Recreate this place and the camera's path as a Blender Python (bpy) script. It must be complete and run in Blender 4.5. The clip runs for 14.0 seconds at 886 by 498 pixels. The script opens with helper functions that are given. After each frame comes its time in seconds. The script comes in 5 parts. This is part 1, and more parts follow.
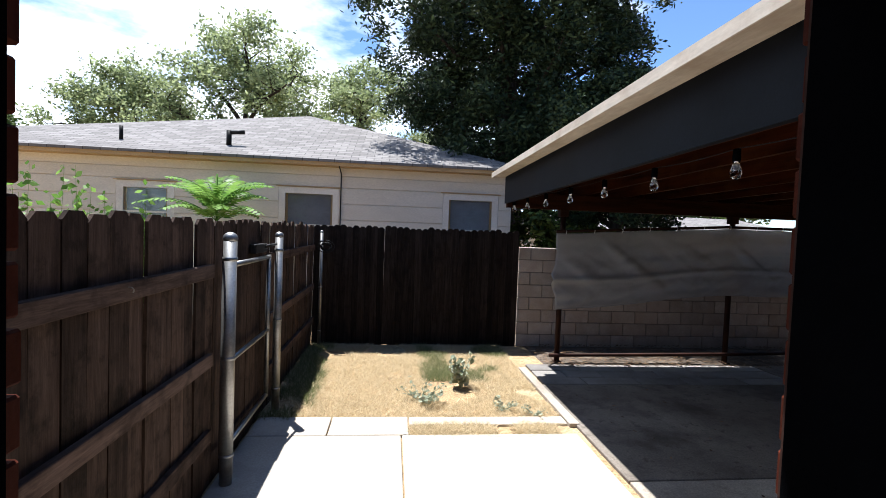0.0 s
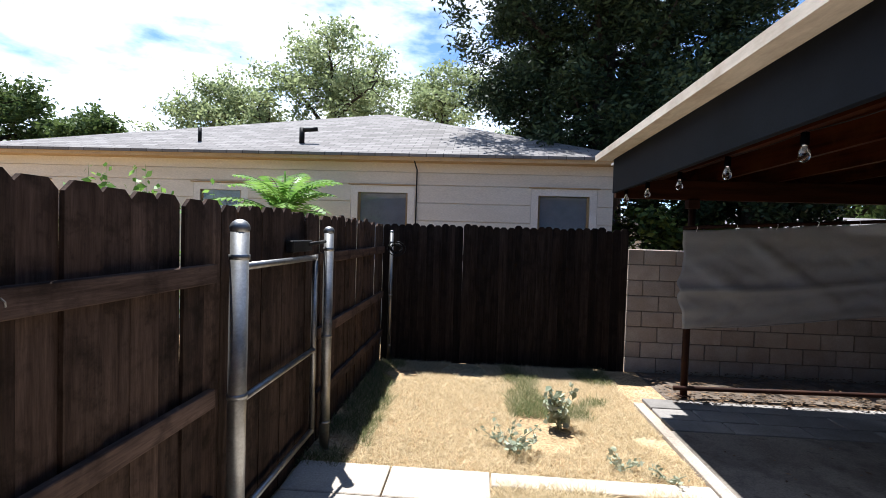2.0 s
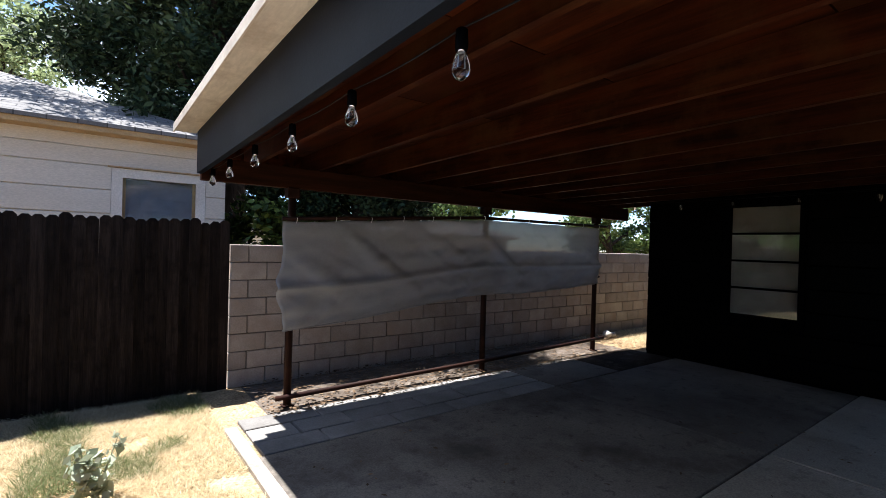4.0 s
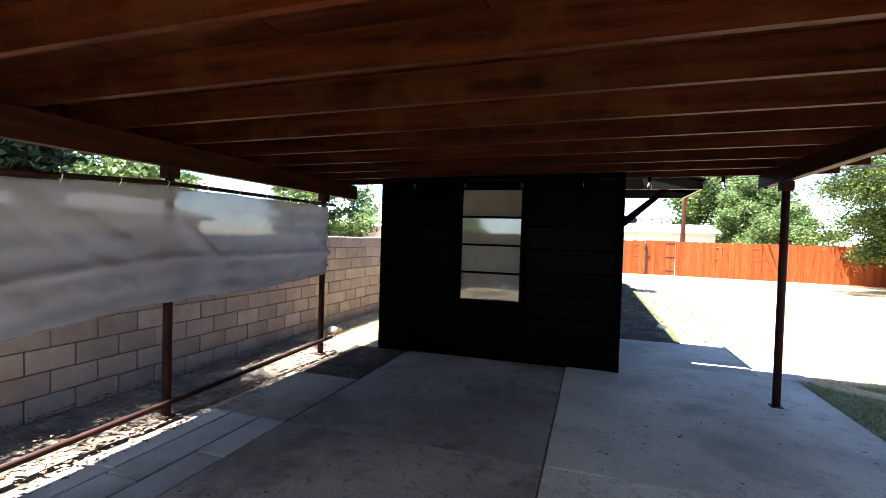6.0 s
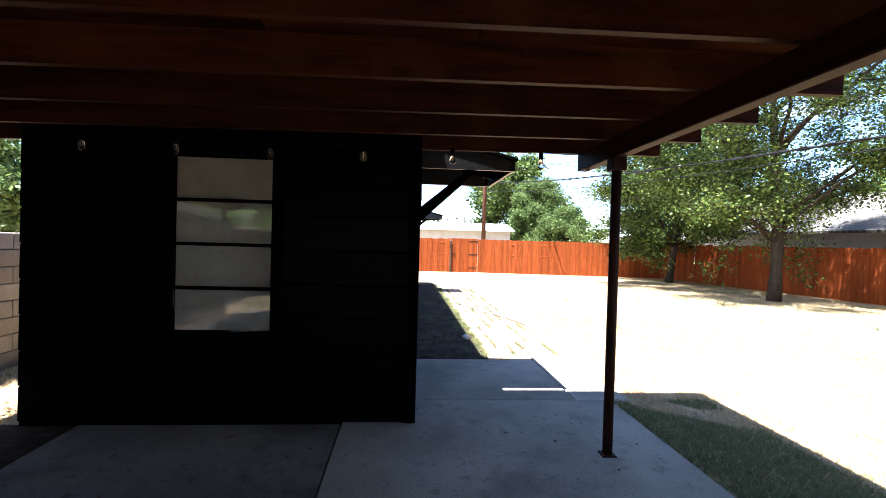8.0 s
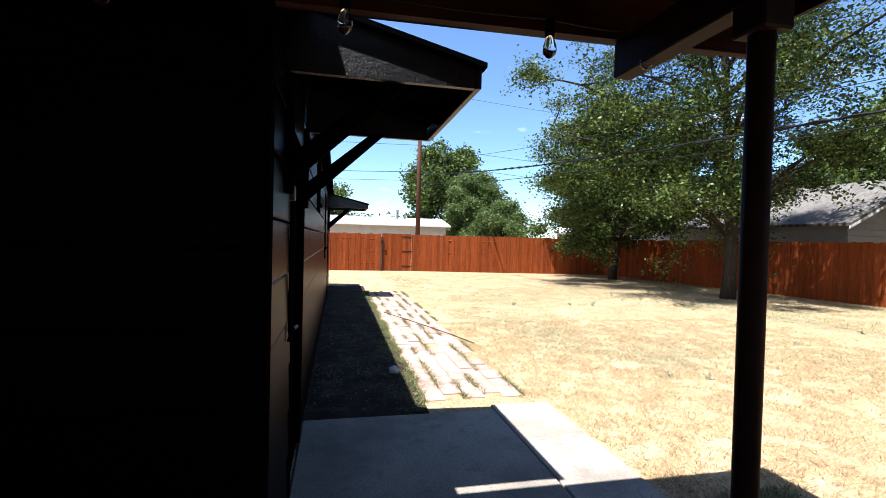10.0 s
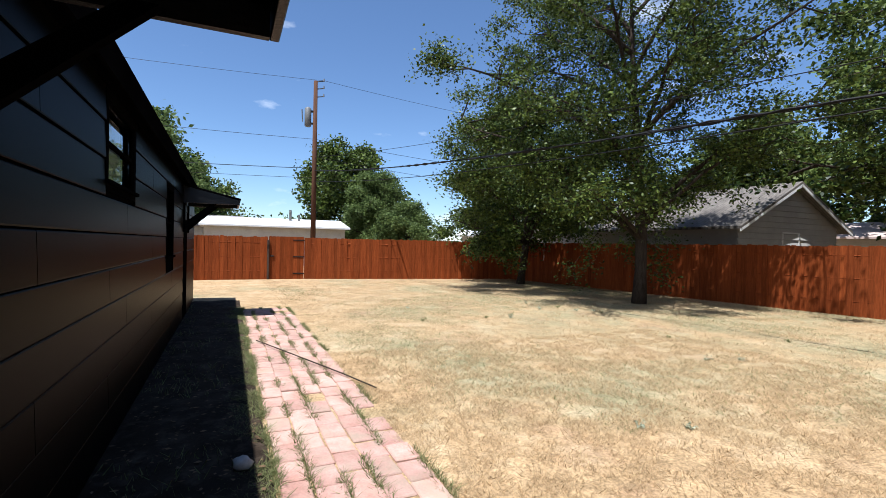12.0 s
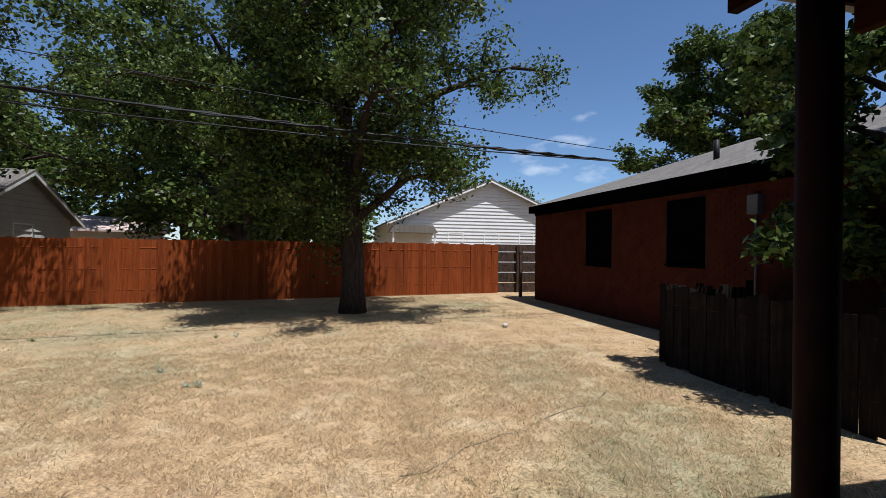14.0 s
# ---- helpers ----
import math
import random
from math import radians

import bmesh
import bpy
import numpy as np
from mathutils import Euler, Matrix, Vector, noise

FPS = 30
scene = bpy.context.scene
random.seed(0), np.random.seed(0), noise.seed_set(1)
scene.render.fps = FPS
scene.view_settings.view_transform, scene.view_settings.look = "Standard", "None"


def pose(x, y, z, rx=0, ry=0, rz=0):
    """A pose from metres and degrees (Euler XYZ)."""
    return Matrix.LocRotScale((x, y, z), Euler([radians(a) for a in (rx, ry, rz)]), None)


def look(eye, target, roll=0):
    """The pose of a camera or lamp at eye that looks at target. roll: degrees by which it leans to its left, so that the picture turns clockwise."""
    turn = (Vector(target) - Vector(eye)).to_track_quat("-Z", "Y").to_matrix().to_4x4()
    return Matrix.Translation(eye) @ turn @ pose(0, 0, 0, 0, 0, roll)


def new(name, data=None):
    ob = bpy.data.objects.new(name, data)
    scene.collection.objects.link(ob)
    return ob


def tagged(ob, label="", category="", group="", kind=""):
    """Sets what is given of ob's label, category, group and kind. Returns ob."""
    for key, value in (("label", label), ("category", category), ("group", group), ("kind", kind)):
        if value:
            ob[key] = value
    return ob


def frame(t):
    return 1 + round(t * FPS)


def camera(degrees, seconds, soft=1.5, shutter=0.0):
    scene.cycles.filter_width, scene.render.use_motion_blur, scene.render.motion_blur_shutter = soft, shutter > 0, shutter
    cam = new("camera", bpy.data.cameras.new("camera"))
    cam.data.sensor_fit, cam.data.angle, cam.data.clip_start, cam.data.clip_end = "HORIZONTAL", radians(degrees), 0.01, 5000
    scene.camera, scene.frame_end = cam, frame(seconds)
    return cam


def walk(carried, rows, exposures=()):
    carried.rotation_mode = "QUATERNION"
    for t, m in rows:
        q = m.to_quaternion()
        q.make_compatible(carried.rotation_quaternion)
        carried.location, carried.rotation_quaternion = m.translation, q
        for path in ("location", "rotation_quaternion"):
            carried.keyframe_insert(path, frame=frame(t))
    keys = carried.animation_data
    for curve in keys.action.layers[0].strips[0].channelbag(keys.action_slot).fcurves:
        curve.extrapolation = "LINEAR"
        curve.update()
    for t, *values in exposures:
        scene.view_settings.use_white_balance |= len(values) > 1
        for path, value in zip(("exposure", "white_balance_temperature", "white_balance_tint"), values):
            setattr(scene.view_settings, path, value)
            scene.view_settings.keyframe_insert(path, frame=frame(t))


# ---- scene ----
cam = camera(86.8, 14.0, soft=0.85)
PATH = [
    (0, (0.412, -0.507, 1.806), (0.628, 1.48, 1.729), 2.2),
    (0.5, (0.393, -0.183, 1.814), (0.434, 1.816, 1.743), 1.9),
    (1, (0.411, 0.101, 1.819), (0.193, 2.087, 1.75), 1.8),
    (1.5, (0.431, 0.346, 1.742), (0.177, 2.329, 1.677), 1.8),
    (2, (0.464, 0.611, 1.697), (0.324, 2.605, 1.638), 1.8),
    (2.5, (0.605, 0.788, 1.691), (0.751, 2.782, 1.647), 1.7),
    (3, (0.786, 0.945, 1.672), (1.296, 2.879, 1.643), 1.8),
    (3.5, (1.007, 1.155, 1.676), (1.924, 2.932, 1.655), 1.8),
    (4, (1.223, 1.284, 1.633), (2.422, 2.885, 1.622), 1.6),
    (4.2, (1.354, 1.346, 1.604), (2.634, 2.883, 1.583), 1.4),
    (6.3, (2.537, 2.504, 1.648), (4.48, 2.973, 1.6), 1.7),
    (6.5, (2.747, 2.493, 1.661), (4.708, 2.884, 1.612), 1.6),
    (7, (3.247, 2.393, 1.655), (5.238, 2.575, 1.611), 1.5),
    (7.5, (3.797, 2.267, 1.633), (5.797, 2.295, 1.602), 1.5),
    (8, (4.366, 2.216, 1.629), (6.359, 2.054, 1.597), 1.6),
    (8.2, (4.573, 2.186, 1.626), (6.56, 1.964, 1.588), 1.7),
    (10.3, (7.03, 1.789, 1.564), (8.98, 1.347, 1.527), 1.4),
    (10.5, (7.241, 1.755, 1.592), (9.194, 1.327, 1.554), 1.3),
    (11, (7.742, 1.605, 1.579), (9.689, 1.149, 1.544), 1.3),
    (11.5, (8.213, 1.444, 1.591), (10.142, 0.919, 1.555), 1.2),
    (12, (8.543, 1.285, 1.603), (10.361, 0.451, 1.586), 1.2),
    (12.5, (8.723, 1.085, 1.592), (10.275, -0.178, 1.589), 0.8),
    (13, (8.78, 1.12, 1.595), (9.744, -0.633, 1.597), 0.6),
    (13.5, (8.8, 1.19, 1.61), (9.033, -0.796, 1.613), 0.6),
    (14, (8.8, 1.31, 1.6), (8.326, -0.633, 1.600), 0.6),
]
walk(cam, [(t, look(eye, target, roll)) for t, eye, target, roll in PATH], [(0, 1.45, 5950, 10), (2.5, 1.45, 5950, 10), (3.2, 1.45, 5950, 10), (4.2, 2.08, 5950, 10), (6.4, 3.68, 5950, 10), (7.5, 3.3, 5950, 10), (8.2, 2.82, 5950, 10), (10.3, 1.55, 5950, 10), (11, 1.3, 5950, 10), (12, 1.0, 5950, 10), (12.5, 0.78, 5950, 10), (13, 0.6, 5950, 10), (14, 0.48, 5950, 10)])

# ---- world, sun ----
world = bpy.data.worlds.new("sky")
scene.world = world
world.use_nodes = True
wn, wl = world.node_tree.nodes, world.node_tree.links
wn.clear()
w_out = wn.new("ShaderNodeOutputWorld")
w_bg = wn.new("ShaderNodeBackground")
w_sky = wn.new("ShaderNodeTexSky")
w_sky.sky_type = "NISHITA"
w_sky.sun_disc = False
w_sky.sun_elevation = radians(69.7)
w_sky.sun_rotation = radians(-32.8)
w_sky.altitude = 900
w_sky.dust_density = 0.1
w_sky.ozone_density = 5.0
w_bg.inputs["Strength"].default_value = 0.079
# thin scattered clouds
w_tc = wn.new("ShaderNodeTexCoord")
w_map = wn.new("ShaderNodeMapping")
w_map.inputs["Scale"].default_value = (1.0, 1.0, 2.6)
w_map.inputs["Location"].default_value = (5.3, 1.35, 0.7)
w_noise = wn.new("ShaderNodeTexNoise")
w_noise.inputs["Scale"].default_value = 4.2
w_noise.inputs["Detail"].default_value = 7
w_noise.inputs["Roughness"].default_value = 0.55
w_ramp = wn.new("ShaderNodeValToRGB")
w_ramp.color_ramp.elements[0].position = 0.60
w_ramp.color_ramp.elements[1].position = 0.82
w_mix = wn.new("ShaderNodeMix")
w_mix.data_type = "RGBA"
w_mix.inputs["B"].default_value = (9.0, 9.3, 9.7, 1)
wl.new(w_tc.outputs["Generated"], w_map.inputs["Vector"])
wl.new(w_map.outputs["Vector"], w_noise.inputs["Vector"])
# haze and cloud gather over the street to the south-west, thin elsewhere
w_dot = wn.new("ShaderNodeVectorMath")
w_dot.operation = "DOT_PRODUCT"
w_dot.inputs[1].default_value = (-0.62, 0.72, 0.31)
w_mask = wn.new("ShaderNodeMapRange")
w_mask.inputs["From Min"].default_value, w_mask.inputs["From Max"].default_value = 0.35, 0.95
w_mask.inputs["To Min"].default_value, w_mask.inputs["To Max"].default_value = 0.0, 0.29
w_add = wn.new("ShaderNodeMath")
w_add.operation = "ADD"
wl.new(w_tc.outputs["Generated"], w_dot.inputs[0])
wl.new(w_dot.outputs["Value"], w_mask.inputs["Value"])
wl.new(w_noise.outputs["Fac"], w_add.inputs[0])
wl.new(w_mask.outputs["Result"], w_add.inputs[1])
wl.new(w_add.outputs["Value"], w_ramp.inputs["Fac"])
wl.new(w_ramp.outputs["Color"], w_mix.inputs["Factor"])
wl.new(w_sky.outputs["Color"], w_mix.inputs["A"])
wl.new(w_mix.outputs["Result"], w_bg.inputs["Color"])
wl.new(w_bg.outputs["Background"], w_out.inputs["Surface"])

sun = new("sun", bpy.data.lights.new("sun", "SUN"))
sun.data.energy = 5.0
sun.data.angle = radians(0.53)
sun.data.color = (1.0, 0.965, 0.91)
sun.matrix_world = look((-2.0, 3.1, 10.0), (0, 0, 0))


# ---- materials ----
def nodes_of(name):
    m = bpy.data.materials.new(name)
    m.use_nodes = True
    t = m.node_tree
    return m, t, t.nodes["Principled BSDF"], t.nodes["Material Output"]


def link(t, a, b):
    t.links.new(a, b)


def coords(t, stretch=(1, 1, 1), shuffle=True):
    """Object coordinates, stretched, and moved apart from object to object."""
    tc = t.nodes.new("ShaderNodeTexCoord")
    mp = t.nodes.new("ShaderNodeMapping")
    mp.inputs["Scale"].default_value = stretch
    link(t, tc.outputs["Object"], mp.inputs["Vector"])
    if not shuffle:
        return mp.outputs["Vector"]
    info = t.nodes.new("ShaderNodeObjectInfo")
    mul = t.nodes.new("ShaderNodeMath")
    mul.operation = "MULTIPLY"
    mul.inputs[1].default_value = 37.0
    link(t, info.outputs["Random"], mul.inputs[0])
    add = t.nodes.new("ShaderNodeVectorMath")
    add.operation = "ADD"
    link(t, mp.outputs["Vector"], add.inputs[0])
    link(t, mul.outputs["Value"], add.inputs[1])
    return add.outputs["Vector"]


def noise_of(t, vec, scale, detail=5, rough=0.6):
    n = t.nodes.new("ShaderNodeTexNoise")
    n.inputs["Scale"].default_value = scale
    n.inputs["Detail"].default_value = detail
    n.inputs["Roughness"].default_value = rough
    link(t, vec, n.inputs["Vector"])
    return n.outputs["Fac"]


def ramp(t, fac, stops):
    r = t.nodes.new("ShaderNodeValToRGB")
    e = r.color_ramp.elements
    e[0].position, e[0].color = stops[0][0], (*stops[0][1], 1)
    e[1].position, e[1].color = stops[-1][0], (*stops[-1][1], 1)
    for p, c in stops[1:-1]:
        x = e.new(p)
        x.color = (*c, 1)
    link(t, fac, r.inputs["Fac"])
    return r.outputs["Color"]


def mix(t, a, b, fac, blend="MIX"):
    m = t.nodes.new("ShaderNodeMix")
    m.data_type, m.blend_type = "RGBA", blend
    for s, v in (("A", a), ("B", b), ("Factor", fac)):
        if isinstance(v, (int, float)):
            m.inputs[s].default_value = v
        elif isinstance(v, tuple):
            m.inputs[s].default_value = (*v, 1)
        else:
            link(t, v, m.inputs[s])
    return m.outputs["Result"]


def bump(t, b, fac, strength, dist):
    n = t.nodes.new("ShaderNodeBump")
    n.inputs["Strength"].default_value = strength
    n.inputs["Distance"].default_value = dist
    link(t, fac, n.inputs["Height"])
    link(t, n.outputs["Normal"], b.inputs["Normal"])


def per_object(t, lo, hi):
    """A grey factor that differs from object to object."""
    info = t.nodes.new("ShaderNodeObjectInfo")
    mr = t.nodes.new("ShaderNodeMapRange")
    mr.inputs["To Min"].default_value, mr.inputs["To Max"].default_value = lo, hi
    link(t, info.outputs["Random"], mr.inputs["Value"])
    return mr.outputs["Result"]


def surface(name, dark, light, scale=3.0, fine=40.0, rough=0.8, relief=0.3, depth=0.004, metal=0.0,
            stretch=(1, 1, 1), vary=(0.85, 1.15), stain=None, stain_scale=1.2, shuffle=True, spec=0.08, grain=0.55, blots=None):
    """A surface with large blotches, fine grain, relief, and stains."""
    m, t, b, _ = nodes_of(name)
    v = coords(t, stretch, shuffle)
    big, small = noise_of(t, v, scale, 4), noise_of(t, v, fine, 6, 0.7)
    c = ramp(t, big, [(0.3, dark), (0.7, light)])
    c = mix(t, c, ramp(t, small, [(0.25, (0.55, 0.55, 0.55)), (0.75, (1.25, 1.25, 1.25))]), grain, "MULTIPLY")
    if stain:
        v2 = coords(t, (1, 1, 1), shuffle)
        s = noise_of(t, v2, stain_scale, 6, 0.65)
        c = mix(t, c, stain, ramp(t, s, [(0.5, (0, 0, 0)), (0.68, (0.8, 0.8, 0.8))]))
    if blots:
        d = noise_of(t, coords(t, (1, 1, 1), shuffle), 9.0, 5, 0.7)
        c = mix(t, c, blots, ramp(t, d, [(0.56, (0, 0, 0)), (0.66, (0.65, 0.65, 0.65))]))
    if vary:
        c = mix(t, c, per_object(t, *vary), 1.0, "MULTIPLY")
    link(t, c, b.inputs["Base Color"])
    b.inputs["Roughness"].default_value = rough
    b.inputs["Metallic"].default_value = metal
    b.inputs["Specular IOR Level"].default_value = spec
    if relief:
        bump(t, b, small, relief, depth)
    return m


def leaf_material(name, dark, light, glow=0.24, rough=0.5):
    m, t, b, out = nodes_of(name)
    g = t.nodes.new("ShaderNodeNewGeometry")
    c = ramp(t, g.outputs["Random Per Island"], [(0.0, dark), (1.0, light)])
    link(t, c, b.inputs["Base Color"])
    b.inputs["Roughness"].default_value = rough
    b.inputs["Specular IOR Level"].default_value = 0.15
    tr = t.nodes.new("ShaderNodeBsdfTranslucent")
    link(t, c, tr.inputs["Color"])
    ms = t.nodes.new("ShaderNodeMixShader")
    ms.inputs["Fac"].default_value = glow
    link(t, b.outputs["BSDF"], ms.inputs[1])
    link(t, tr.outputs["BSDF"], ms.inputs[2])
    link(t, ms.outputs["Shader"], out.inputs["Surface"])
    return m


def plain(name, color, rough=0.6, metal=0.0, vary=None, spec=0.25):
    return surface(name, tuple(0.85 * x for x in color), tuple(min(1, 1.1 * x) for x in color), 4.0, 90.0, rough, 0.1, 0.001,
                   metal, vary=vary, spec=spec)


def glass(name, tint=(0.95, 0.97, 0.97), rough=0.02):
    m, t, b, _ = nodes_of(name)
    b.inputs["Base Color"].default_value = (*tint, 1)
    b.inputs["Roughness"].default_value = rough
    b.inputs["Transmission Weight"].default_value = 1.0
    b.inputs["IOR"].default_value = 1.45
    return m


def ground_material():
    """Dry straw turf with greener and barer patches."""
    m, t, b, _ = nodes_of("dry_turf")
    v = coords(t, shuffle=False)
    big, mid, fine = noise_of(t, v, 0.22, 5, 0.6), noise_of(t, v, 1.3, 5, 0.65), noise_of(t, v, 38, 8, 0.75)
    straw = ramp(t, mid, [(0.3, (0.250, 0.172, 0.096)), (0.5, (0.345, 0.240, 0.136)), (0.72, (0.40, 0.308, 0.198))])
    green = ramp(t, mid, [(0.3, (0.14, 0.14, 0.077)), (0.7, (0.28, 0.2695, 0.175))])
    c = mix(t, straw, green, ramp(t, big, [(0.52, (0, 0, 0)), (0.66, (0.7, 0.7, 0.7))]))
    bare = noise_of(t, v, 0.55, 5, 0.6)
    c = mix(t, c, (0.28, 0.178, 0.115), ramp(t, bare, [(0.58, (0, 0, 0)), (0.7, (0.7, 0.7, 0.7))]))
    # greener where the elms stand
    far = t.nodes.new("ShaderNodeVectorMath")
    far.operation = "DISTANCE"
    far.inputs[1].default_value = (18.5, -9.0, 0)
    link(t, v, far.inputs[0])
    near = t.nodes.new("ShaderNodeMapRange")
    near.inputs["From Min"].default_value, near.inputs["From Max"].default_value = 4.0, 9.5
    near.inputs["To Min"].default_value, near.inputs["To Max"].default_value = 0.65, 0.0
    link(t, far.outputs["Value"], near.inputs["Value"])
    patch = mix(t, near.outputs["Result"], ramp(t, noise_of(t, v, 0.9, 5, 0.65), [(0.35, (0.1, 0.1, 0.1)), (0.6, (1, 1, 1))]), 1.0, "MULTIPLY")
    c = mix(t, c, (0.215, 0.205, 0.125), patch)
    c = mix(t, c, ramp(t, noise_of(t, v, 8.5, 6, 0.7), [(0.3, (0.66, 0.64, 0.6)), (0.52, (1, 1, 1)), (0.7, (1.2, 1.18, 1.14))]), 0.85, "MULTIPLY")
    c = mix(t, c, ramp(t, fine, [(0.34, (0.30, 0.27, 0.23)), (0.5, (0.98, 0.98, 0.97)), (0.66, (1.5, 1.47, 1.40))]), 0.95, "MULTIPLY")
    link(t, c, b.inputs["Base Color"])
    b.inputs["Roughness"].default_value = 0.95
    b.inputs["Specular IOR Level"].default_value = 0.1
    bump(t, b, fine, 0.3, 0.006)
    return m


def shingle_material(name, dark, light, course=0.14):
    m, t, b, _ = nodes_of(name)
    v = coords(t, shuffle=False)
    br = t.nodes.new("ShaderNodeTexBrick")
    br.inputs["Scale"].default_value = 1.0
    br.inputs["Brick Width"].default_value = 0.30
    br.inputs["Row Height"].default_value = course
    br.inputs["Mortar Size"].default_value = 0.008
    br.inputs["Color1"].default_value = (*dark, 1)
    br.inputs["Color2"].default_value = (*light, 1)
    br.inputs["Mortar"].default_value = (*[0.45 * x for x in dark], 1)
    link(t, v, br.inputs["Vector"])
    n = noise_of(t, v, 60, 6, 0.7)
    c = mix(t, br.outputs["Color"], ramp(t, n, [(0.3, (0.6, 0.6, 0.6)), (0.7, (1.3, 1.3, 1.3))]), 0.6, "MULTIPLY")
    link(t, c, b.inputs["Base Color"])
    b.inputs["Roughness"].default_value = 0.95
    bump(t, b, br.outputs["Fac"], 0.5, 0.006)
    return m


WOOD_UP = (16, 16, 1.1)
M_TURF = ground_material()
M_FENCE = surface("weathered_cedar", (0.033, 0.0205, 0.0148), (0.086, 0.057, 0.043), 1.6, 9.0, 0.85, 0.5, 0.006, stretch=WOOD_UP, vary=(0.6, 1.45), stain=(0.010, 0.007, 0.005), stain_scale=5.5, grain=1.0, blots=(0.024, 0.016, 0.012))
# cedar darkened in colour to carry the shade on back and low fences
M_FENCESHADE = surface("shade_darkened_cedar", (0.008, 0.0058, 0.0048), (0.028, 0.0205, 0.0172), 1.6, 9.0, 0.9, 0.5, 0.006, stretch=WOOD_UP, vary=(0.6, 1.5), stain=(0.006, 0.0045, 0.004), stain_scale=4.0, grain=1.0)
M_RAIL = surface("weathered_rail", (0.052, 0.034, 0.026), (0.125, 0.084, 0.065), 1.6, 9.0, 0.85, 0.5, 0.006, stretch=(16, 1.1, 16), vary=(0.8, 1.25), stain=(0.018, 0.012, 0.009), stain_scale=4.0, grain=1.0)
M_REDFENCE = surface("red_stained_cedar", (0.148, 0.030, 0.0070), (0.240, 0.058, 0.0150), 1.4, 8.0, 0.75, 0.35, 0.004, stretch=WOOD_UP, vary=(0.78, 1.18), grain=0.8)
M_STEEL = surface("galvanised_steel", (0.22, 0.215, 0.205), (0.36, 0.355, 0.34), 5, 60, 0.42, 0.1, 0.001, metal=0.85, stain=(0.16, 0.14, 0.12), stain_scale=4.0)
M_IRON = surface("black_iron", (0.012, 0.012, 0.012), (0.03, 0.028, 0.026), 8, 60, 0.5, 0.2, 0.002, metal=0.3)
M_RUST = surface("brown_painted_pipe", (0.014, 0.0062, 0.0045), (0.036, 0.0145, 0.0100), 6, 40, 0.6, 0.3, 0.003, stain=(0.055, 0.021, 0.010))
M_CMU = surface("concrete_block", (0.33, 0.28, 0.24), (0.45, 0.395, 0.345), 4, 60, 0.95, 0.6, 0.006, stain=(0.33, 0.255, 0.20), stain_scale=0.9, vary=(0.85, 1.15))
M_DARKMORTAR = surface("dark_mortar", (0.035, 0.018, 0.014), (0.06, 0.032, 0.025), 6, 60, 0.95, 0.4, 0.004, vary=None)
M_MORTAR = surface("mortar", (0.14, 0.12, 0.105), (0.2, 0.175, 0.155), 6, 60, 0.95, 0.4, 0.004, vary=None)
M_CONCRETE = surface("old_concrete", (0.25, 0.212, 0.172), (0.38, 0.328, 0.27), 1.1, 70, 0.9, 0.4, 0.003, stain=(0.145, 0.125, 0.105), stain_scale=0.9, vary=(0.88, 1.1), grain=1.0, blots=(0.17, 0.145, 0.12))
# lighter copy of the concrete: sun brightness put into the open panels' colour
M_CONCRETE_SUNLIT = surface("sun_brightened_concrete", (0.38, 0.33, 0.27), (0.50, 0.445, 0.375), 1.1, 70, 0.9, 0.4, 0.003, stain=(0.27, 0.235, 0.195), stain_scale=0.9, vary=(0.92, 1.06), grain=0.7)
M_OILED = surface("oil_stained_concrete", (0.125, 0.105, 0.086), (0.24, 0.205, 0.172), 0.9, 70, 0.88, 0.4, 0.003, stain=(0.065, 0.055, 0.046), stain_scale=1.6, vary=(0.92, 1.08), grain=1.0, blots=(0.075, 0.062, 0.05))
M_FLAG = surface("flagstone", (0.17, 0.155, 0.14), (0.27, 0.25, 0.23), 2.2, 50, 0.9, 0.5, 0.005, vary=(0.85, 1.15))
M_PATH = surface("pink_paver", (0.3552, 0.1961, 0.1591), (0.4588, 0.3034, 0.2553), 5, 60, 0.92, 0.5, 0.004, stain=(0.3108, 0.2442, 0.185), stain_scale=3.0, vary=(0.85, 1.15))
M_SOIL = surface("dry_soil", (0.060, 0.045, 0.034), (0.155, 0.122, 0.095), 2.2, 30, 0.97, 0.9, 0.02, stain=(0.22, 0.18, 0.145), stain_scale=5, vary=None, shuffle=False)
# darker copy of the dry soil: the building's shade is put into its colour
M_SHADESOIL = surface("shade_darkened_soil", (0.0165, 0.0115, 0.008), (0.048, 0.034, 0.024), 2.2, 30, 0.97, 0.9, 0.02, stain=(0.085, 0.064, 0.046), stain_scale=5, vary=None, shuffle=False)
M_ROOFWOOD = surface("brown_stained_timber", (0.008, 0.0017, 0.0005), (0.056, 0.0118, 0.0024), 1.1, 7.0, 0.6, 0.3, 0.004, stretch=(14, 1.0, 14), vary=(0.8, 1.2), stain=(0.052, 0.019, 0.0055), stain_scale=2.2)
M_BEAMWOOD = surface("brown_stained_beam", (0.013, 0.004, 0.0016), (0.048, 0.0145, 0.0055), 1.1, 7.0, 0.6, 0.3, 0.004, stretch=(1.0, 14, 14), vary=(0.85, 1.15))
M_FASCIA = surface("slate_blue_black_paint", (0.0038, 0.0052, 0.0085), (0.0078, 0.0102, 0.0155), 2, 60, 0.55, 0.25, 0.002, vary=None)
